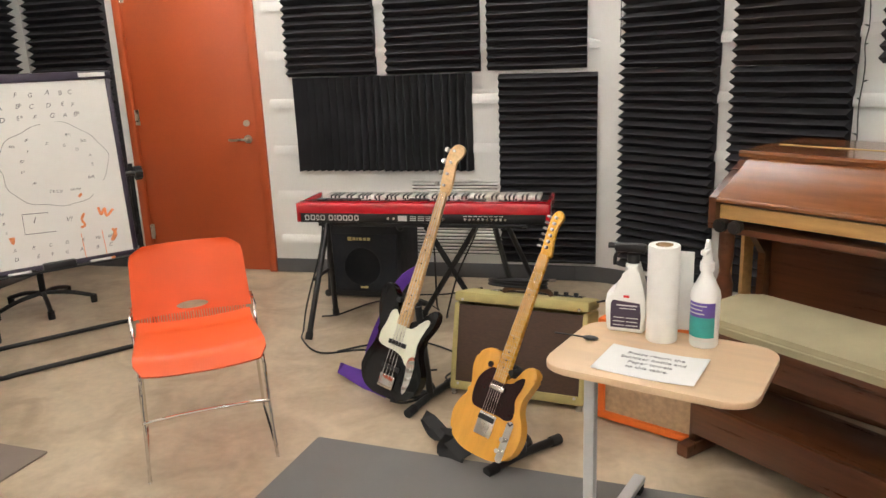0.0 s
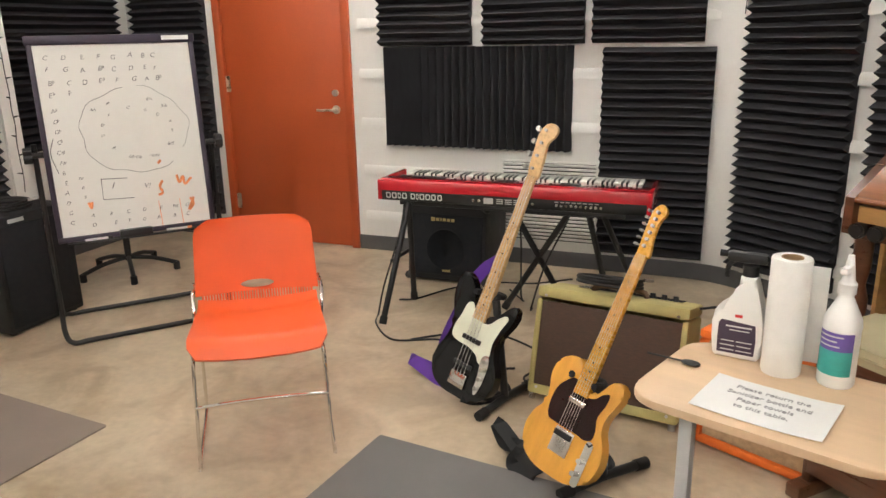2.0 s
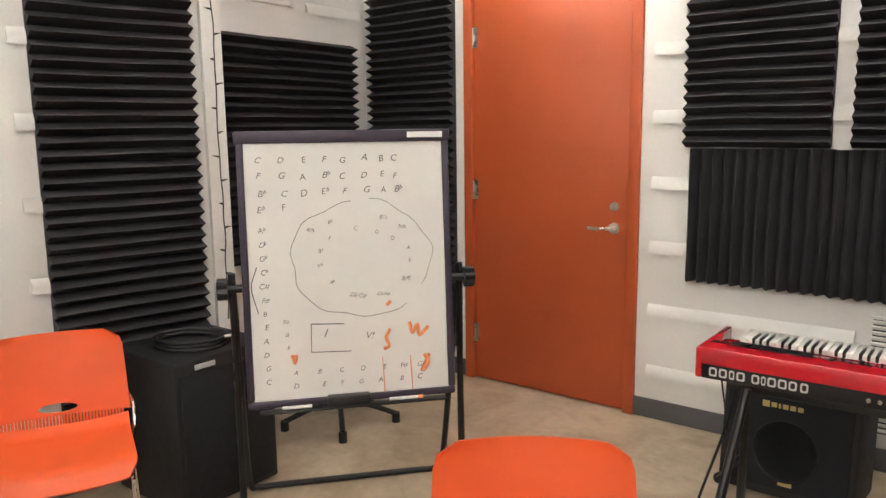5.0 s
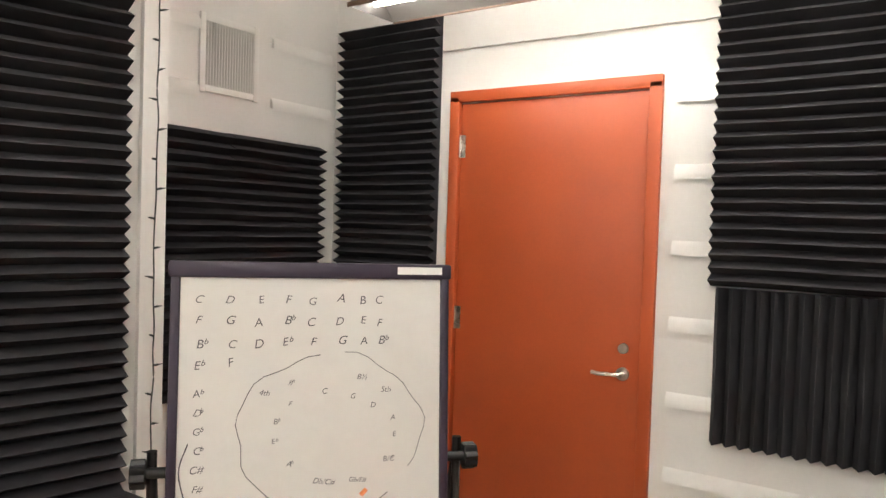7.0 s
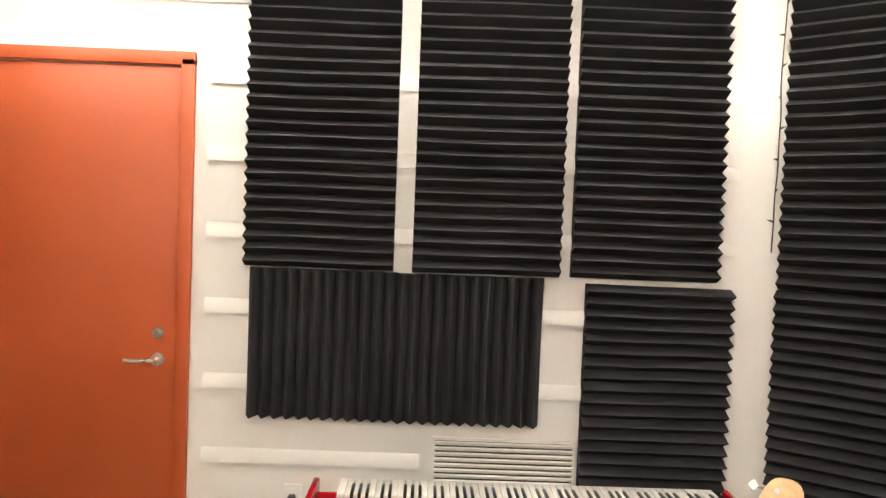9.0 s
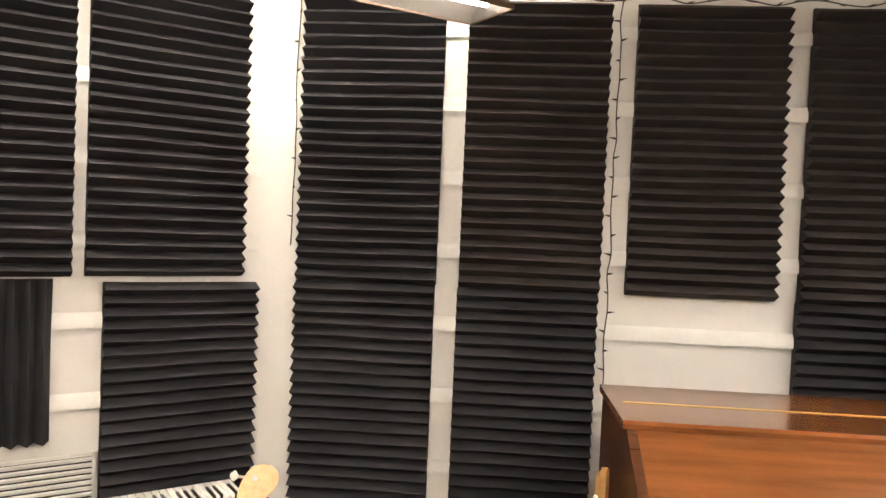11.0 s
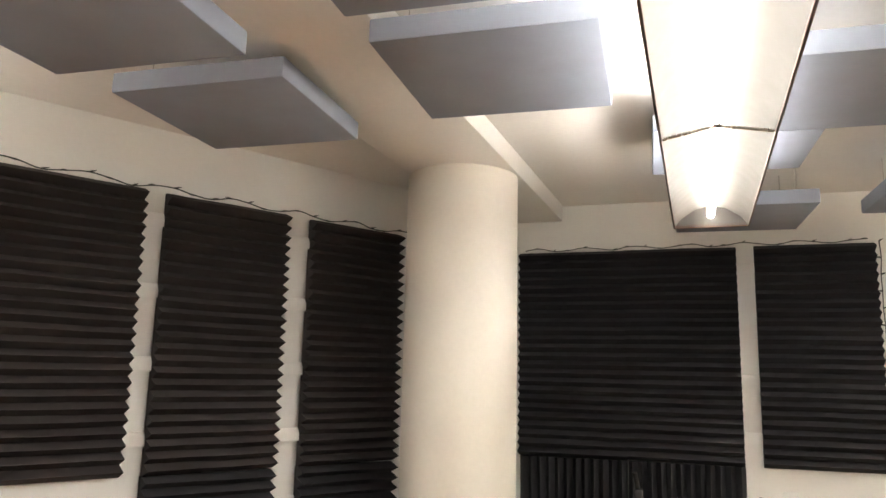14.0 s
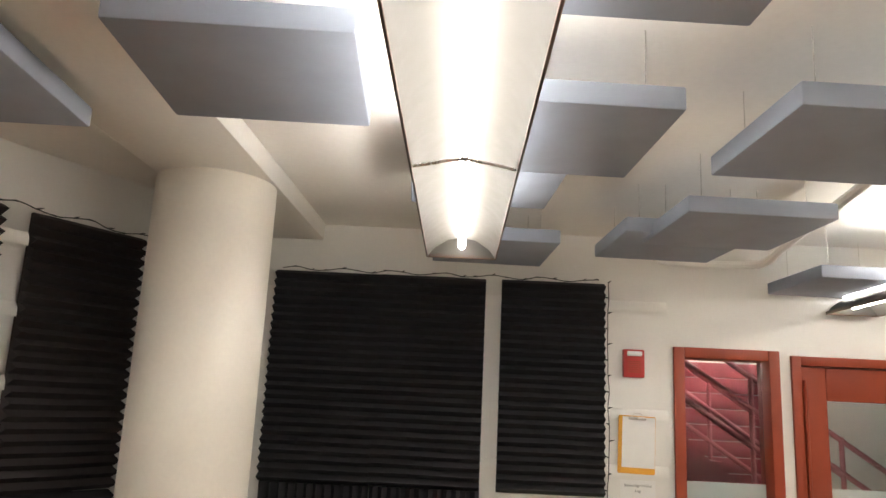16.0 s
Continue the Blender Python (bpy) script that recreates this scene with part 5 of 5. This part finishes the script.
def ribbon(name, label, pts, width, mat, m=None):
    """A cloth strap along points, with a little thickness."""
    ps = smooth_line(pts, 6)
    bm = B()
    rows = []
    for i, p in enumerate(ps):
        d = (ps[min(i + 1, len(ps) - 1)] - ps[max(i - 1, 0)]).normalized()
        w = d.cross(Vector((0.55, -0.75, 0.35)))
        w = w.normalized() * width / 2 if w.length > 0.05 else Vector((0, 0, width / 2))
        rows.append((p - w, p + w, p + w + Vector((0, 0.003, 0.003)), p - w + Vector((0, 0.003, 0.003))))
    vs = [[bm.verts.new(q) for q in r] for r in rows]
    for a, b in zip(vs, vs[1:]):
        for k in range(4):
            bm.faces.new((a[k], a[(k + 1) % 4], b[(k + 1) % 4], b[k]))
    bm.faces.new(vs[0][::-1]), bm.faces.new(vs[-1])
    return solid(name, bm, mat, label, "guitar strap", m)


ribbon("guitar_strap", "purple woven strap hanging from the bass to the floor",
       [(2.55, -1.55, 0.50), (2.47, -1.57, 0.44), (2.40, -1.62, 0.30), (2.345, -1.68, 0.16), (2.33, -1.72, 0.06), (2.30, -1.70, 0.018), (2.20, -1.68, 0.03), (2.19, -1.70, 0.05), (2.27, -1.74, 0.03), (2.36, -1.79, 0.015), (2.47, -1.86, 0.016)], 0.05, M_PURPLE)
ribbon("guitar_strap", "black strap heaped on the floor beside the guitar",
       [(2.93, -2.36, 0.03), (2.84, -2.27, 0.05), (2.74, -2.16, 0.07), (2.72, -2.13, 0.05), (2.77, -2.20, 0.03), (2.85, -2.27, 0.06), (2.83, -2.31, 0.02), (2.92, -2.36, 0.014)], 0.05, M_RUBBER)


def guitar_stand(m, label, h=0.40, nx=0.0, ny=0.14):
    s = thing("guitar_stand", label, "guitar stand", m, "guitar stands")
    bm = B()
    rod(bm, (0, 0.10, 0.02), (-0.02, 0.13, h), 0.016)
    part("upright", bm, M_BLACKMET, s)
    for a, l in ((-90, 0.16), (90, 0.17), (180, 0.16)):
        q = Vector((math.sin(radians(a)) * l, 0.10 - math.cos(radians(a)) * l, 0.020))
        bm = B()
        rod(bm, (0, 0.10, 0.03), q, 0.0165)
        lg = part("leg", bm, M_BLACKMET, s)
        d = (q - Vector((0, 0.10, 0.03))).normalized()
        bm = B()
        rod(bm, q - d * 0.03, q + d * 0.02, 0.020)
        part("rubber_cap", bm, M_RUBBER, lg)
    bm = B()
    tube(bm, smooth_line([(-0.16, 0.20, 0.055), (-0.12, 0.15, 0.04), (0, 0.105, 0.035), (0.06, 0.13, 0.04), (0.07, 0.20, 0.055)], 5), 0.012)
    part("cradle", bm, M_RUBBER, s, "padded lower cradle")
    bm = B()
    tube(bm, smooth_line([(nx - 0.035, ny - 0.055, h + 0.015), (nx + 0.01, ny - 0.05, h), (nx + 0.045, ny, h - 0.01), (nx + 0.01, ny + 0.05, h), (nx - 0.035, ny + 0.055, h + 0.015)], 5), 0.012)
    rod(bm, (-0.02, 0.13, h), (nx + 0.045, ny, h - 0.01), 0.012)
    part("yoke", bm, M_RUBBER, s, "padded upper yoke")
    return s


guitar_stand(pose(3.21, -2.353, 0, 0, 0, 50.7), "black tubular guitar stand under the butterscotch guitar", 0.36, -0.036, 0.138)
guitar_stand(pose(2.765, -1.90, 0, 0, 0, 71.5), "black tubular guitar stand under the bass", 0.44, 0.019, 0.177)

# ---------------------------------------------------------------- organ and bench
org = thing("organ", "cherry wood console organ with closed lid", "organ", frame_at(on_e(4.105, 0.86), EU))
OL = 1.345


def extrude_x(bm, prof, x0, x1):
    a = [bm.verts.new((x0, y, z)) for y, z in prof]
    b = [bm.verts.new((x1, y, z)) for y, z in prof]
    for k in range(len(prof)):
        l = (k + 1) % len(prof)
        bm.faces.new((a[k], a[l], b[l], b[k]))
    bm.faces.new(a[::-1]), bm.faces.new(b)


bm = B()
extrude_x(bm, [(0.215, 1.03), (0.73, 1.03), (0.73, 1.055), (0.222, 1.055), (0.212, 1.045)], -0.012, OL + 0.012)
part("top_lid", bm, M_CHERRY, org, "polished cherry top lid")
bm = B()
box(bm, (OL - 0.10, 0.007, 0.003), (OL / 2 - 0.02, 0.46, 1.0565))
part("brass_hinge", bm, M_GOLDPRINT, org, "long brass piano hinge")
bm = B()
extrude_x(bm, [(0.0, 0.895), (0.012, 0.912), (0.218, 1.029), (0.218, 1.008), (0.02, 0.885), (0.004, 0.885)], 0.03, OL - 0.03)
part("fall_board", bm, M_CHERRY, org, "sloping cherry fall board")
bm = B()
tube(bm, [(0.03, 0.004, 0.893), (OL - 0.03, 0.004, 0.893)], 0.011, 10)
part("front_moulding", bm, M_CHERRY, org)
for x0, x1 in ((0.0, 0.03), (OL - 0.03, OL)):
    bm = B()
    extrude_x(bm, [(-0.008, 0.78), (-0.008, 0.90), (0.215, 1.028), (0.725, 1.028), (0.725, 0.0), (0.40, 0.0), (0.40, 0.60), (0.30, 0.70)], x0, x1)
    part("side_panel", bm, M_WALNUT, org)
bm = B()
box(bm, (OL - 0.064, 0.022, 0.055), (OL / 2, 0.03, 0.845), 0.003)
part("key_slip", bm, M_OAK, org, "lighter oak slip below the lid")
bm = B()
box(bm, (OL - 0.064, 0.36, 0.025), (OL / 2, 0.20, 0.775), 0.004)
part("key_bed", bm, M_WALNUT, org)
bm = B()
box(bm, (OL - 0.064, 0.02, 0.60), (OL / 2, 0.46, 0.42))
part("lower_panel", bm, M_WALNUT, org, "dark lower front panel")
bm = B()
box(bm, (OL - 0.064, 0.3, 0.05), (OL / 2, 0.50, 0.03), 0.004)
part("plinth", bm, M_WALNUT, org)
bm = B()
box(bm, (OL - 0.064, 0.015, 0.96), (OL / 2, 0.715, 0.52))
part("back_panel", bm, M_WALNUT, org)
for x in (0.06, 0.12):
    bm = B()
    rod(bm, (x, 0.01, 0.80), (x, -0.035, 0.80), 0.02, 14)
    rod(bm, (x, -0.01, 0.80), (x, -0.03, 0.80), 0.026, 14)
    part("clamp_knob", bm, M_BLACKPL, org, "black clamp knob under the keys")
for x in (0.045, OL - 0.045):
    bm = B()
    lathe(bm, [(0.022, 0), (0.03, 0.05), (0.018, 0.10), (0.026, 0.35), (0.034, 0.55), (0.02, 0.60), (0.03, 0.66), (0.03, 0.765)], 16, (x, 0.06, 0))
    part("turned_leg", bm, M_WALNUT, org)
coil("coiled_cable", frame_at(on_e(4.105, 0.86), EU) @ pose(1.15, 0.44, 1.057, 0, 0, 15), 0.10, 5, 0.0055, "black cable coiled on the organ lid")
ow = thing("wooden_music_stand", "light wooden stand leaning beside the organ", "stand", frame_at(on_e(4.05, 1.10), EU))
for x, h in ((0.0, 0.90), (0.03, 0.84)):
    bm = B()
    slab(bm, round_rect(0.05, h, 0.024, 5, x, h / 2), -0.01, 0.01, 0.003)
    bmesh.ops.rotate(bm, verts=bm.verts, matrix=Euler((radians(90), 0, radians(70))).to_matrix(), cent=(0, 0, 0))
    bmesh.ops.translate(bm, verts=bm.verts, vec=(0, x * 4, 0))
    part("board", bm, M_OAK, ow)
bm = B()
rod(bm, (-0.02, 0.02, 0.80), (0.0, 0.16, 0.74), 0.008)
part("bracket", bm, M_STEEL, ow)

bn = thing("organ_bench", "dark wooden organ bench with khaki cushion", "bench", pose(3.70, -2.13, 0, 0, 0, -43))
BLn, BD = 1.22, 0.34
bm = B()
box(bm, (BLn, BD, 0.03), (BLn / 2, BD / 2, 0.495), 0.005)
part("seat_board", bm, M_WALNUT, bn)
bm = B()
box(bm, (BLn - 0.08, 0.02, 0.09), (BLn / 2, 0.03, 0.435), 0.003)
part("apron", bm, M_WALNUT, bn)
for x in (0.03, BLn - 0.03):
    bm = B()
    box(bm, (0.03, BD - 0.05, 0.44), (x, BD / 2, 0.26), 0.004)
    en = part("end_board", bm, M_WALNUT, bn)
    bm = B()
    box(bm, (0.05, BD + 0.06, 0.05), (x, BD / 2, 0.025), 0.006)
    part("foot", bm, M_WALNUT, en)
bm = B()
box(bm, (BLn - 0.06, 0.025, 0.13), (BLn / 2, 0.035, 0.145), 0.004)
part("front_stretcher", bm, M_WALNUT, bn)
bm = B()
box(bm, (BLn - 0.06, BD - 0.08, 0.02), (BLn / 2, BD / 2, 0.20), 0.003)
part("shelf", bm, M_WALNUT, bn, "low shelf under the seat")
cu = thing("bench_cushion", "khaki cloth cushion lying on the organ bench", "cushion", pose(3.70, -2.13, 0.511, 0, 0, -43))
bm = B()
slab(bm, round_rect(BLn - 0.02, BD + 0.01, 0.06, 6, BLn / 2, BD / 2), 0.0, 0.05, 0.02)
part("pad", bm, M_CUSHION, cu)
bm = B()
tube(bm, [(p[0], p[1], 0.025) for p in round_rect(BLn - 0.014, BD + 0.016, 0.062, 6, BLn / 2, BD / 2)], 0.004, 6, True)
part("piping", bm, M_CUSHION, cu)

# ---------------------------------------------------------------- small laptop table and what stands on it
TZ = 0.70
tb = thing("side_table", "small birch laminate table on a grey steel leg", "table", pose(3.577, -2.915, 0, 0, 0, -19.5))
bm = B()
slab(bm, round_rect(0.52, 0.375, 0.07, 8), TZ - 0.018, TZ, 0.004)
part("tabletop", bm, M_LAMINATE, tb, "rounded birch laminate top")
bm = B()
box(bm, (0.03, 0.028, 0.66), (-0.15, -0.10, 0.345), 0.004)
part("leg", bm, M_GREYPAINT, tb, "light grey steel leg")
bm = B()
box(bm, (0.20, 0.10, 0.008), (-0.12, -0.08, TZ - 0.027), 0.002)
part("bracket", bm, M_GREYPAINT, tb)
for x in (-0.19, 0.17):
    bm = B()
    box(bm, (0.04, 0.58, 0.022), (x, 0.16, 0.055), 0.004)
    ft = part("foot_bar", bm, M_GREYPAINT, tb)
    for y in (-0.10, 0.43):
        bm = B()
        rod(bm, (x - 0.014, y, 0.024), (x + 0.014, y, 0.024), 0.023, 16)
        part("caster", bm, M_RUBBER, ft)
bm = B()
box(bm, (0.36, 0.04, 0.022), (-0.01, -0.10, 0.056), 0.004)
part("cross_bar", bm, M_GREYPAINT, tb)


def label_band(bm, r, z0, z1, a0, a1, sx=1.0):
    n = 10
    va = [bm.verts.new((sx * r * math.cos(radians(a0 + (a1 - a0) * k / n)), r * math.sin(radians(a0 + (a1 - a0) * k / n)), z0)) for k in range(n + 1)]
    vb = [bm.verts.new((v.co.x, v.co.y, z1)) for v in va]
    for k in range(n):
        bm.faces.new((va[k], va[k + 1], vb[k + 1], vb[k]))


def print_bars(bm, r, z0, z1, a0, a1, rows):
    for k in range(rows):
        z = z0 + (z1 - z0) * (k + 0.5) / rows
        w = random.uniform(0.6, 1.0)
        label_band(bm, r, z - 0.0016, z + 0.0016, a0, a0 + (a1 - a0) * w)


b1 = thing("spray_bottle", "white spray bottle with dark label and black trigger", "bottle", pose(3.49, -2.73, TZ, 0, 0, -10))
bm = B()
slab(bm, [(-.052, .008), (-.045, 0), (.045, 0), (.052, .008), (.054, .05), (.053, .095), (.046, .135), (.035, .175), (.031, .197), (-.003, .197), (-.004, .185), (.001, .172), (-.002, .155), (-.012, .143), (-.042, .122), (-.053, .108), (-.055, .09), (-.054, .05)], -0.028, 0.028, 0.011)
bmesh.ops.rotate(bm, verts=bm.verts, matrix=Euler((radians(90), 0, 0)).to_matrix(), cent=(0, 0, 0))
part("bottle", bm, M_WHITEPL, b1)
bm = B()
slab(bm, [(-.040, .014), (.040, .014), (.042, .05), (.039, .088), (-.034, .094), (-.040, .085), (-.041, .05)], 0.0278, 0.0286)
bmesh.ops.rotate(bm, verts=bm.verts, matrix=Euler((radians(90), 0, 0)).to_matrix(), cent=(0, 0, 0))
part("label", bm, M_LABELDARK, b1, "dark plum label")
bm = B()
for k, (x, w) in enumerate(((-.018, .030), (.018, .034), (-.018, .032), (.018, .030), (-.018, .028), (.018, .034))):
    box(bm, (w, 0.0006, 0.0022), (x, -0.0289, 0.022 + 0.011 * (k // 2)))
box(bm, (0.056, 0.0006, 0.0035), (0.004, -0.0289, 0.080))
box(bm, (0.044, 0.0006, 0.0022), (0.006, -0.0289, 0.071))
part("label_print", bm, M_SILVERPRINT, b1)
bm = B()
box(bm, (0.016, 0.0006, 0.007), (0.002, -0.0285, 0.106))
part("red_mark", bm, M_SPOTRED, b1)
bm = B()
rod(bm, (0.014, 0, 0.195), (0.014, 0, 0.222), 0.0175, 16)
box(bm, (0.088, 0.024, 0.026), (0.006, 0, 0.238), 0.009)
rod(bm, (-0.036, 0, 0.242), (-0.054, 0, 0.242), 0.008, 12)
tube(bm, smooth_line([(-0.018, 0, 0.232), (-0.034, 0, 0.214), (-0.036, 0, 0.188)], 4), 0.006)
part("trigger_head", bm, M_BLACKPL, b1, "black trigger sprayer")

tw = thing("paper_towel_roll", "white paper towel roll standing upright", "paper towel", pose(3.581, -2.79, TZ, 0, 0, 0))
bm = B()
lathe(bm, [(0.040, 0.0), (0.0415, 0.004), (0.042, 0.13), (0.0415, 0.259), (0.040, 0.263), (0.022, 0.263), (0.022, 0.22)], 36)
part("roll", bm, M_TOWEL, tw)
bm = B()
lathe(bm, [(0.0225, 0.2), (0.0225, 0.2645), (0.019, 0.2645), (0.019, 0.2)], 24)
part("core", bm, M_CARD, tw, "brown card core")
bm = B()
rows = [[(0.042 * math.cos(radians(a)) + max(0, (40 - a)) * 0.0009, 0.042 * math.sin(radians(a)) + max(0, 40 - a) * 0.0005, z) for a in (90, 70, 50, 40, 25, 10, 0)] for z in (0.02, 0.14, 0.24)]
chair_sheet(bm, rows, 0.0015)
part("loose_sheet", bm, M_TOWEL, tw)

b2 = thing("spray_bottle", "white sanitizer bottle with violet and teal label", "bottle", pose(3.687, -2.815, TZ, 0, 0, -25))
bm = B()
lathe(bm, [(0.034, 0), (0.037, 0.006), (0.037, 0.128), (0.0385, 0.134), (0.036, 0.15), (0.023, 0.178), (0.015, 0.195), (0.014, 0.205)], 28)
part("bottle", bm, M_WHITEPL, b2)
bm = B()
label_band(bm, 0.0376, 0.085, 0.125, -150, -30)
part("upper_label", bm, M_LABELPURP, b2, "violet upper label")
bm = B()
label_band(bm, 0.0376, 0.03, 0.085, -155, -30)
part("lower_label", bm, M_LABELTEAL, b2, "teal lower label")
bm = B()
print_bars(bm, 0.038, 0.09, 0.122, -145, -60, 3)
part("label_print", bm, M_SILVERPRINT, b2)
bm = B()
lathe(bm, [(0.018, 0.203), (0.018, 0.225), (0.013, 0.232), (0.009, 0.262), (0.006, 0.285)], 16)
box(bm, (0.016, 0.045, 0.014), (0, -0.012, 0.257), 0.004)
part("nozzle", bm, M_WHITEPL, b2, "white squirt nozzle")

pp = thing("paper_notice", "white paper notice printed with a request lying on the table", "paper", pose(3.548, -2.978, TZ + 0.001, 0, 0, -18))
bm = B()
rows = [[(-0.125 + 0.25 * j / 8, -0.0875 + 0.175 * i / 5, 0.0015 + 0.004 * max(0, abs(j - 4) / 4) ** 3 + 0.0005 * math.sin(j + i)) for j in range(9)] for i in range(6)]
chair_sheet(bm, rows, 0.0006)
part("sheet", bm, M_PAPER, pp)
for k, w in enumerate(("Please return the", "Sanitizer bottle and", "Paper towels", "to this table.")):
    written("lettering", w, 0.021, M_INK, pp, pose(0, 0.042 - 0.028 * k, 0.0038), align="CENTER")
so = thing("plastic_spoon", "small dark plastic spoon lying on the table", "spoon", pose(3.365, -2.815, TZ + 0.003, 0, 0, -15))
bm = B()
bmesh.ops.create_uvsphere(bm, u_segments=14, v_segments=8, radius=0.5, matrix=Matrix.Translation((0.03, 0, 0.003)) @ Matrix.Diagonal((0.045, 0.028, 0.01, 1)))
part("bowl", bm, M_BLACKPL, so)
bm = B()
box(bm, (0.085, 0.006, 0.003), (-0.03, 0, 0.003), 0.001)
part("handle", bm, M_BLACKPL, so)

# ---------------------------------------------------------------- cables on the floor


def floor_cable(pts, label):
    c = thing("floor_cable", label, "cable", None, "cables on the floor")
    bm = B()
    tube(bm, smooth_line(pts, 7), 0.005, 6)
    part("cable", bm, M_CABLE, c)


floor_cable([(1.80, -0.86, 0.58), (1.78, -0.90, 0.40), (1.72, -1.0, 0.12), (1.74, -1.12, 0.006), (1.80, -1.27, 0.006), (1.97, -1.43, 0.006), (2.18, -1.36, 0.006), (2.30, -1.45, 0.006), (2.45, -1.60, 0.006), (2.62, -1.55, 0.006)], "thin black cable looping from the keyboard over the floor")
floor_cable([(1.76, -0.90, 0.006), (1.85, -0.85, 0.006), (1.98, -0.62, 0.006), (2.2, -0.45, 0.006), (2.4, -0.40, 0.006), (2.6, -0.25, 0.006)], "thin black cable lying on the floor behind the amplifier")
floor_cable([(2.05, -1.40, 0.006), (2.2, -1.28, 0.006), (2.4, -1.2, 0.006), (2.62, -1.3, 0.006), (2.75, -1.45, 0.006), (2.68, -1.62, 0.006), (2.75, -1.7, 0.006)], "thin black cable winding between the amplifiers")
floor_cable([(2.45, -0.9, 0.58), (2.47, -0.93, 0.4), (2.45, -0.85, 0.1), (2.42, -0.7, 0.006), (2.3, -0.55, 0.006)], "thin black cable hanging from the keyboard")
floor_cable([(2.72, -0.9, 0.60), (2.70, -0.95, 0.52), (2.60, -0.95, 0.3), (2.52, -0.9, 0.05), (2.50, -0.8, 0.006)], "thin black cable hanging from the keyboard")
floor_cable([(3.36, -1.62, 0.40), (3.48, -1.66, 0.42), (3.58, -1.76, 0.30), (3.60, -1.68, 0.05), (3.5, -1.5, 0.006)], "black cable between the tweed and orange amplifiers")

# ---------------------------------------------------------------- side table against the grey wall
s2 = thing("wall_table", "birch-edged small table by the grey wall", "table", pose(-0.92, -2.62, 0, 0, 0, 0))
bm = B()
slab(bm, round_rect(0.8, 0.42, 0.06, 6), 0.70, 0.722, 0.004)
part("tabletop", bm, M_LAMINATE, s2)
for x in (-0.3, 0.3):
    bm = B()
    rod(bm, (x, 0, 0.70), (x, 0, 0.04), 0.02)
    part("leg", bm, M_BLACKMET, s2)
    bm = B()
    box(bm, (0.05, 0.40, 0.035), (x, 0, 0.02), 0.008)
    part("foot_bar", bm, M_BLACKMET, s2)

# ---------------------------------------------------------------- digital piano and microphone stand by the far wall
dp = thing("digital_piano", "dark digital piano with white keys by the column", "piano", pose(6.30, -3.50, 0, 0, 0, 83))
bm = B()
box(bm, (1.3, 0.30, 0.12), (0, 0.13, 0.78), 0.01)
part("case", bm, M_BLACKPL, dp)
for k in range(52):
    o = new("white_key", kmesh)
    o.parent = dp
    o.location = (-0.62 + 0.0238 * k, 0.03 + 0.02, 0.846)
for x in (-0.55, 0.55):
    bm = B()
    box(bm, (0.05, 0.28, 0.72), (x, 0.13, 0.36), 0.006)
    part("leg", bm, M_BLACKPL, dp)
coil("coiled_cable", pose(6.36, -3.55, 0.845, 0, 0, 0), 0.10, 5, 0.006, "black cable heaped on the digital piano")
ms = thing("microphone_stand", "black microphone stand with clip before the foam wall", "microphone stand", pose(6.52, -3.45, 0))
bm = B()
rod(bm, (0, 0, 0.02), (0, 0, 1.20), 0.011)
part("pole", bm, M_BLACKMET, ms)
bm = B()
box(bm, (0.05, 0.05, 0.07), (0, 0, 1.20), 0.012)
rod(bm, (0, 0.0, 1.22), (-0.02, 0.02, 1.32), 0.014)
part("clip", bm, M_BLACKPL, ms)
bm = B()
lathe(bm, [(0.12, 0.0), (0.12, 0.014), (0.03, 0.03), (0.014, 0.04)], 28)
part("base", bm, M_BLACKMET, ms)
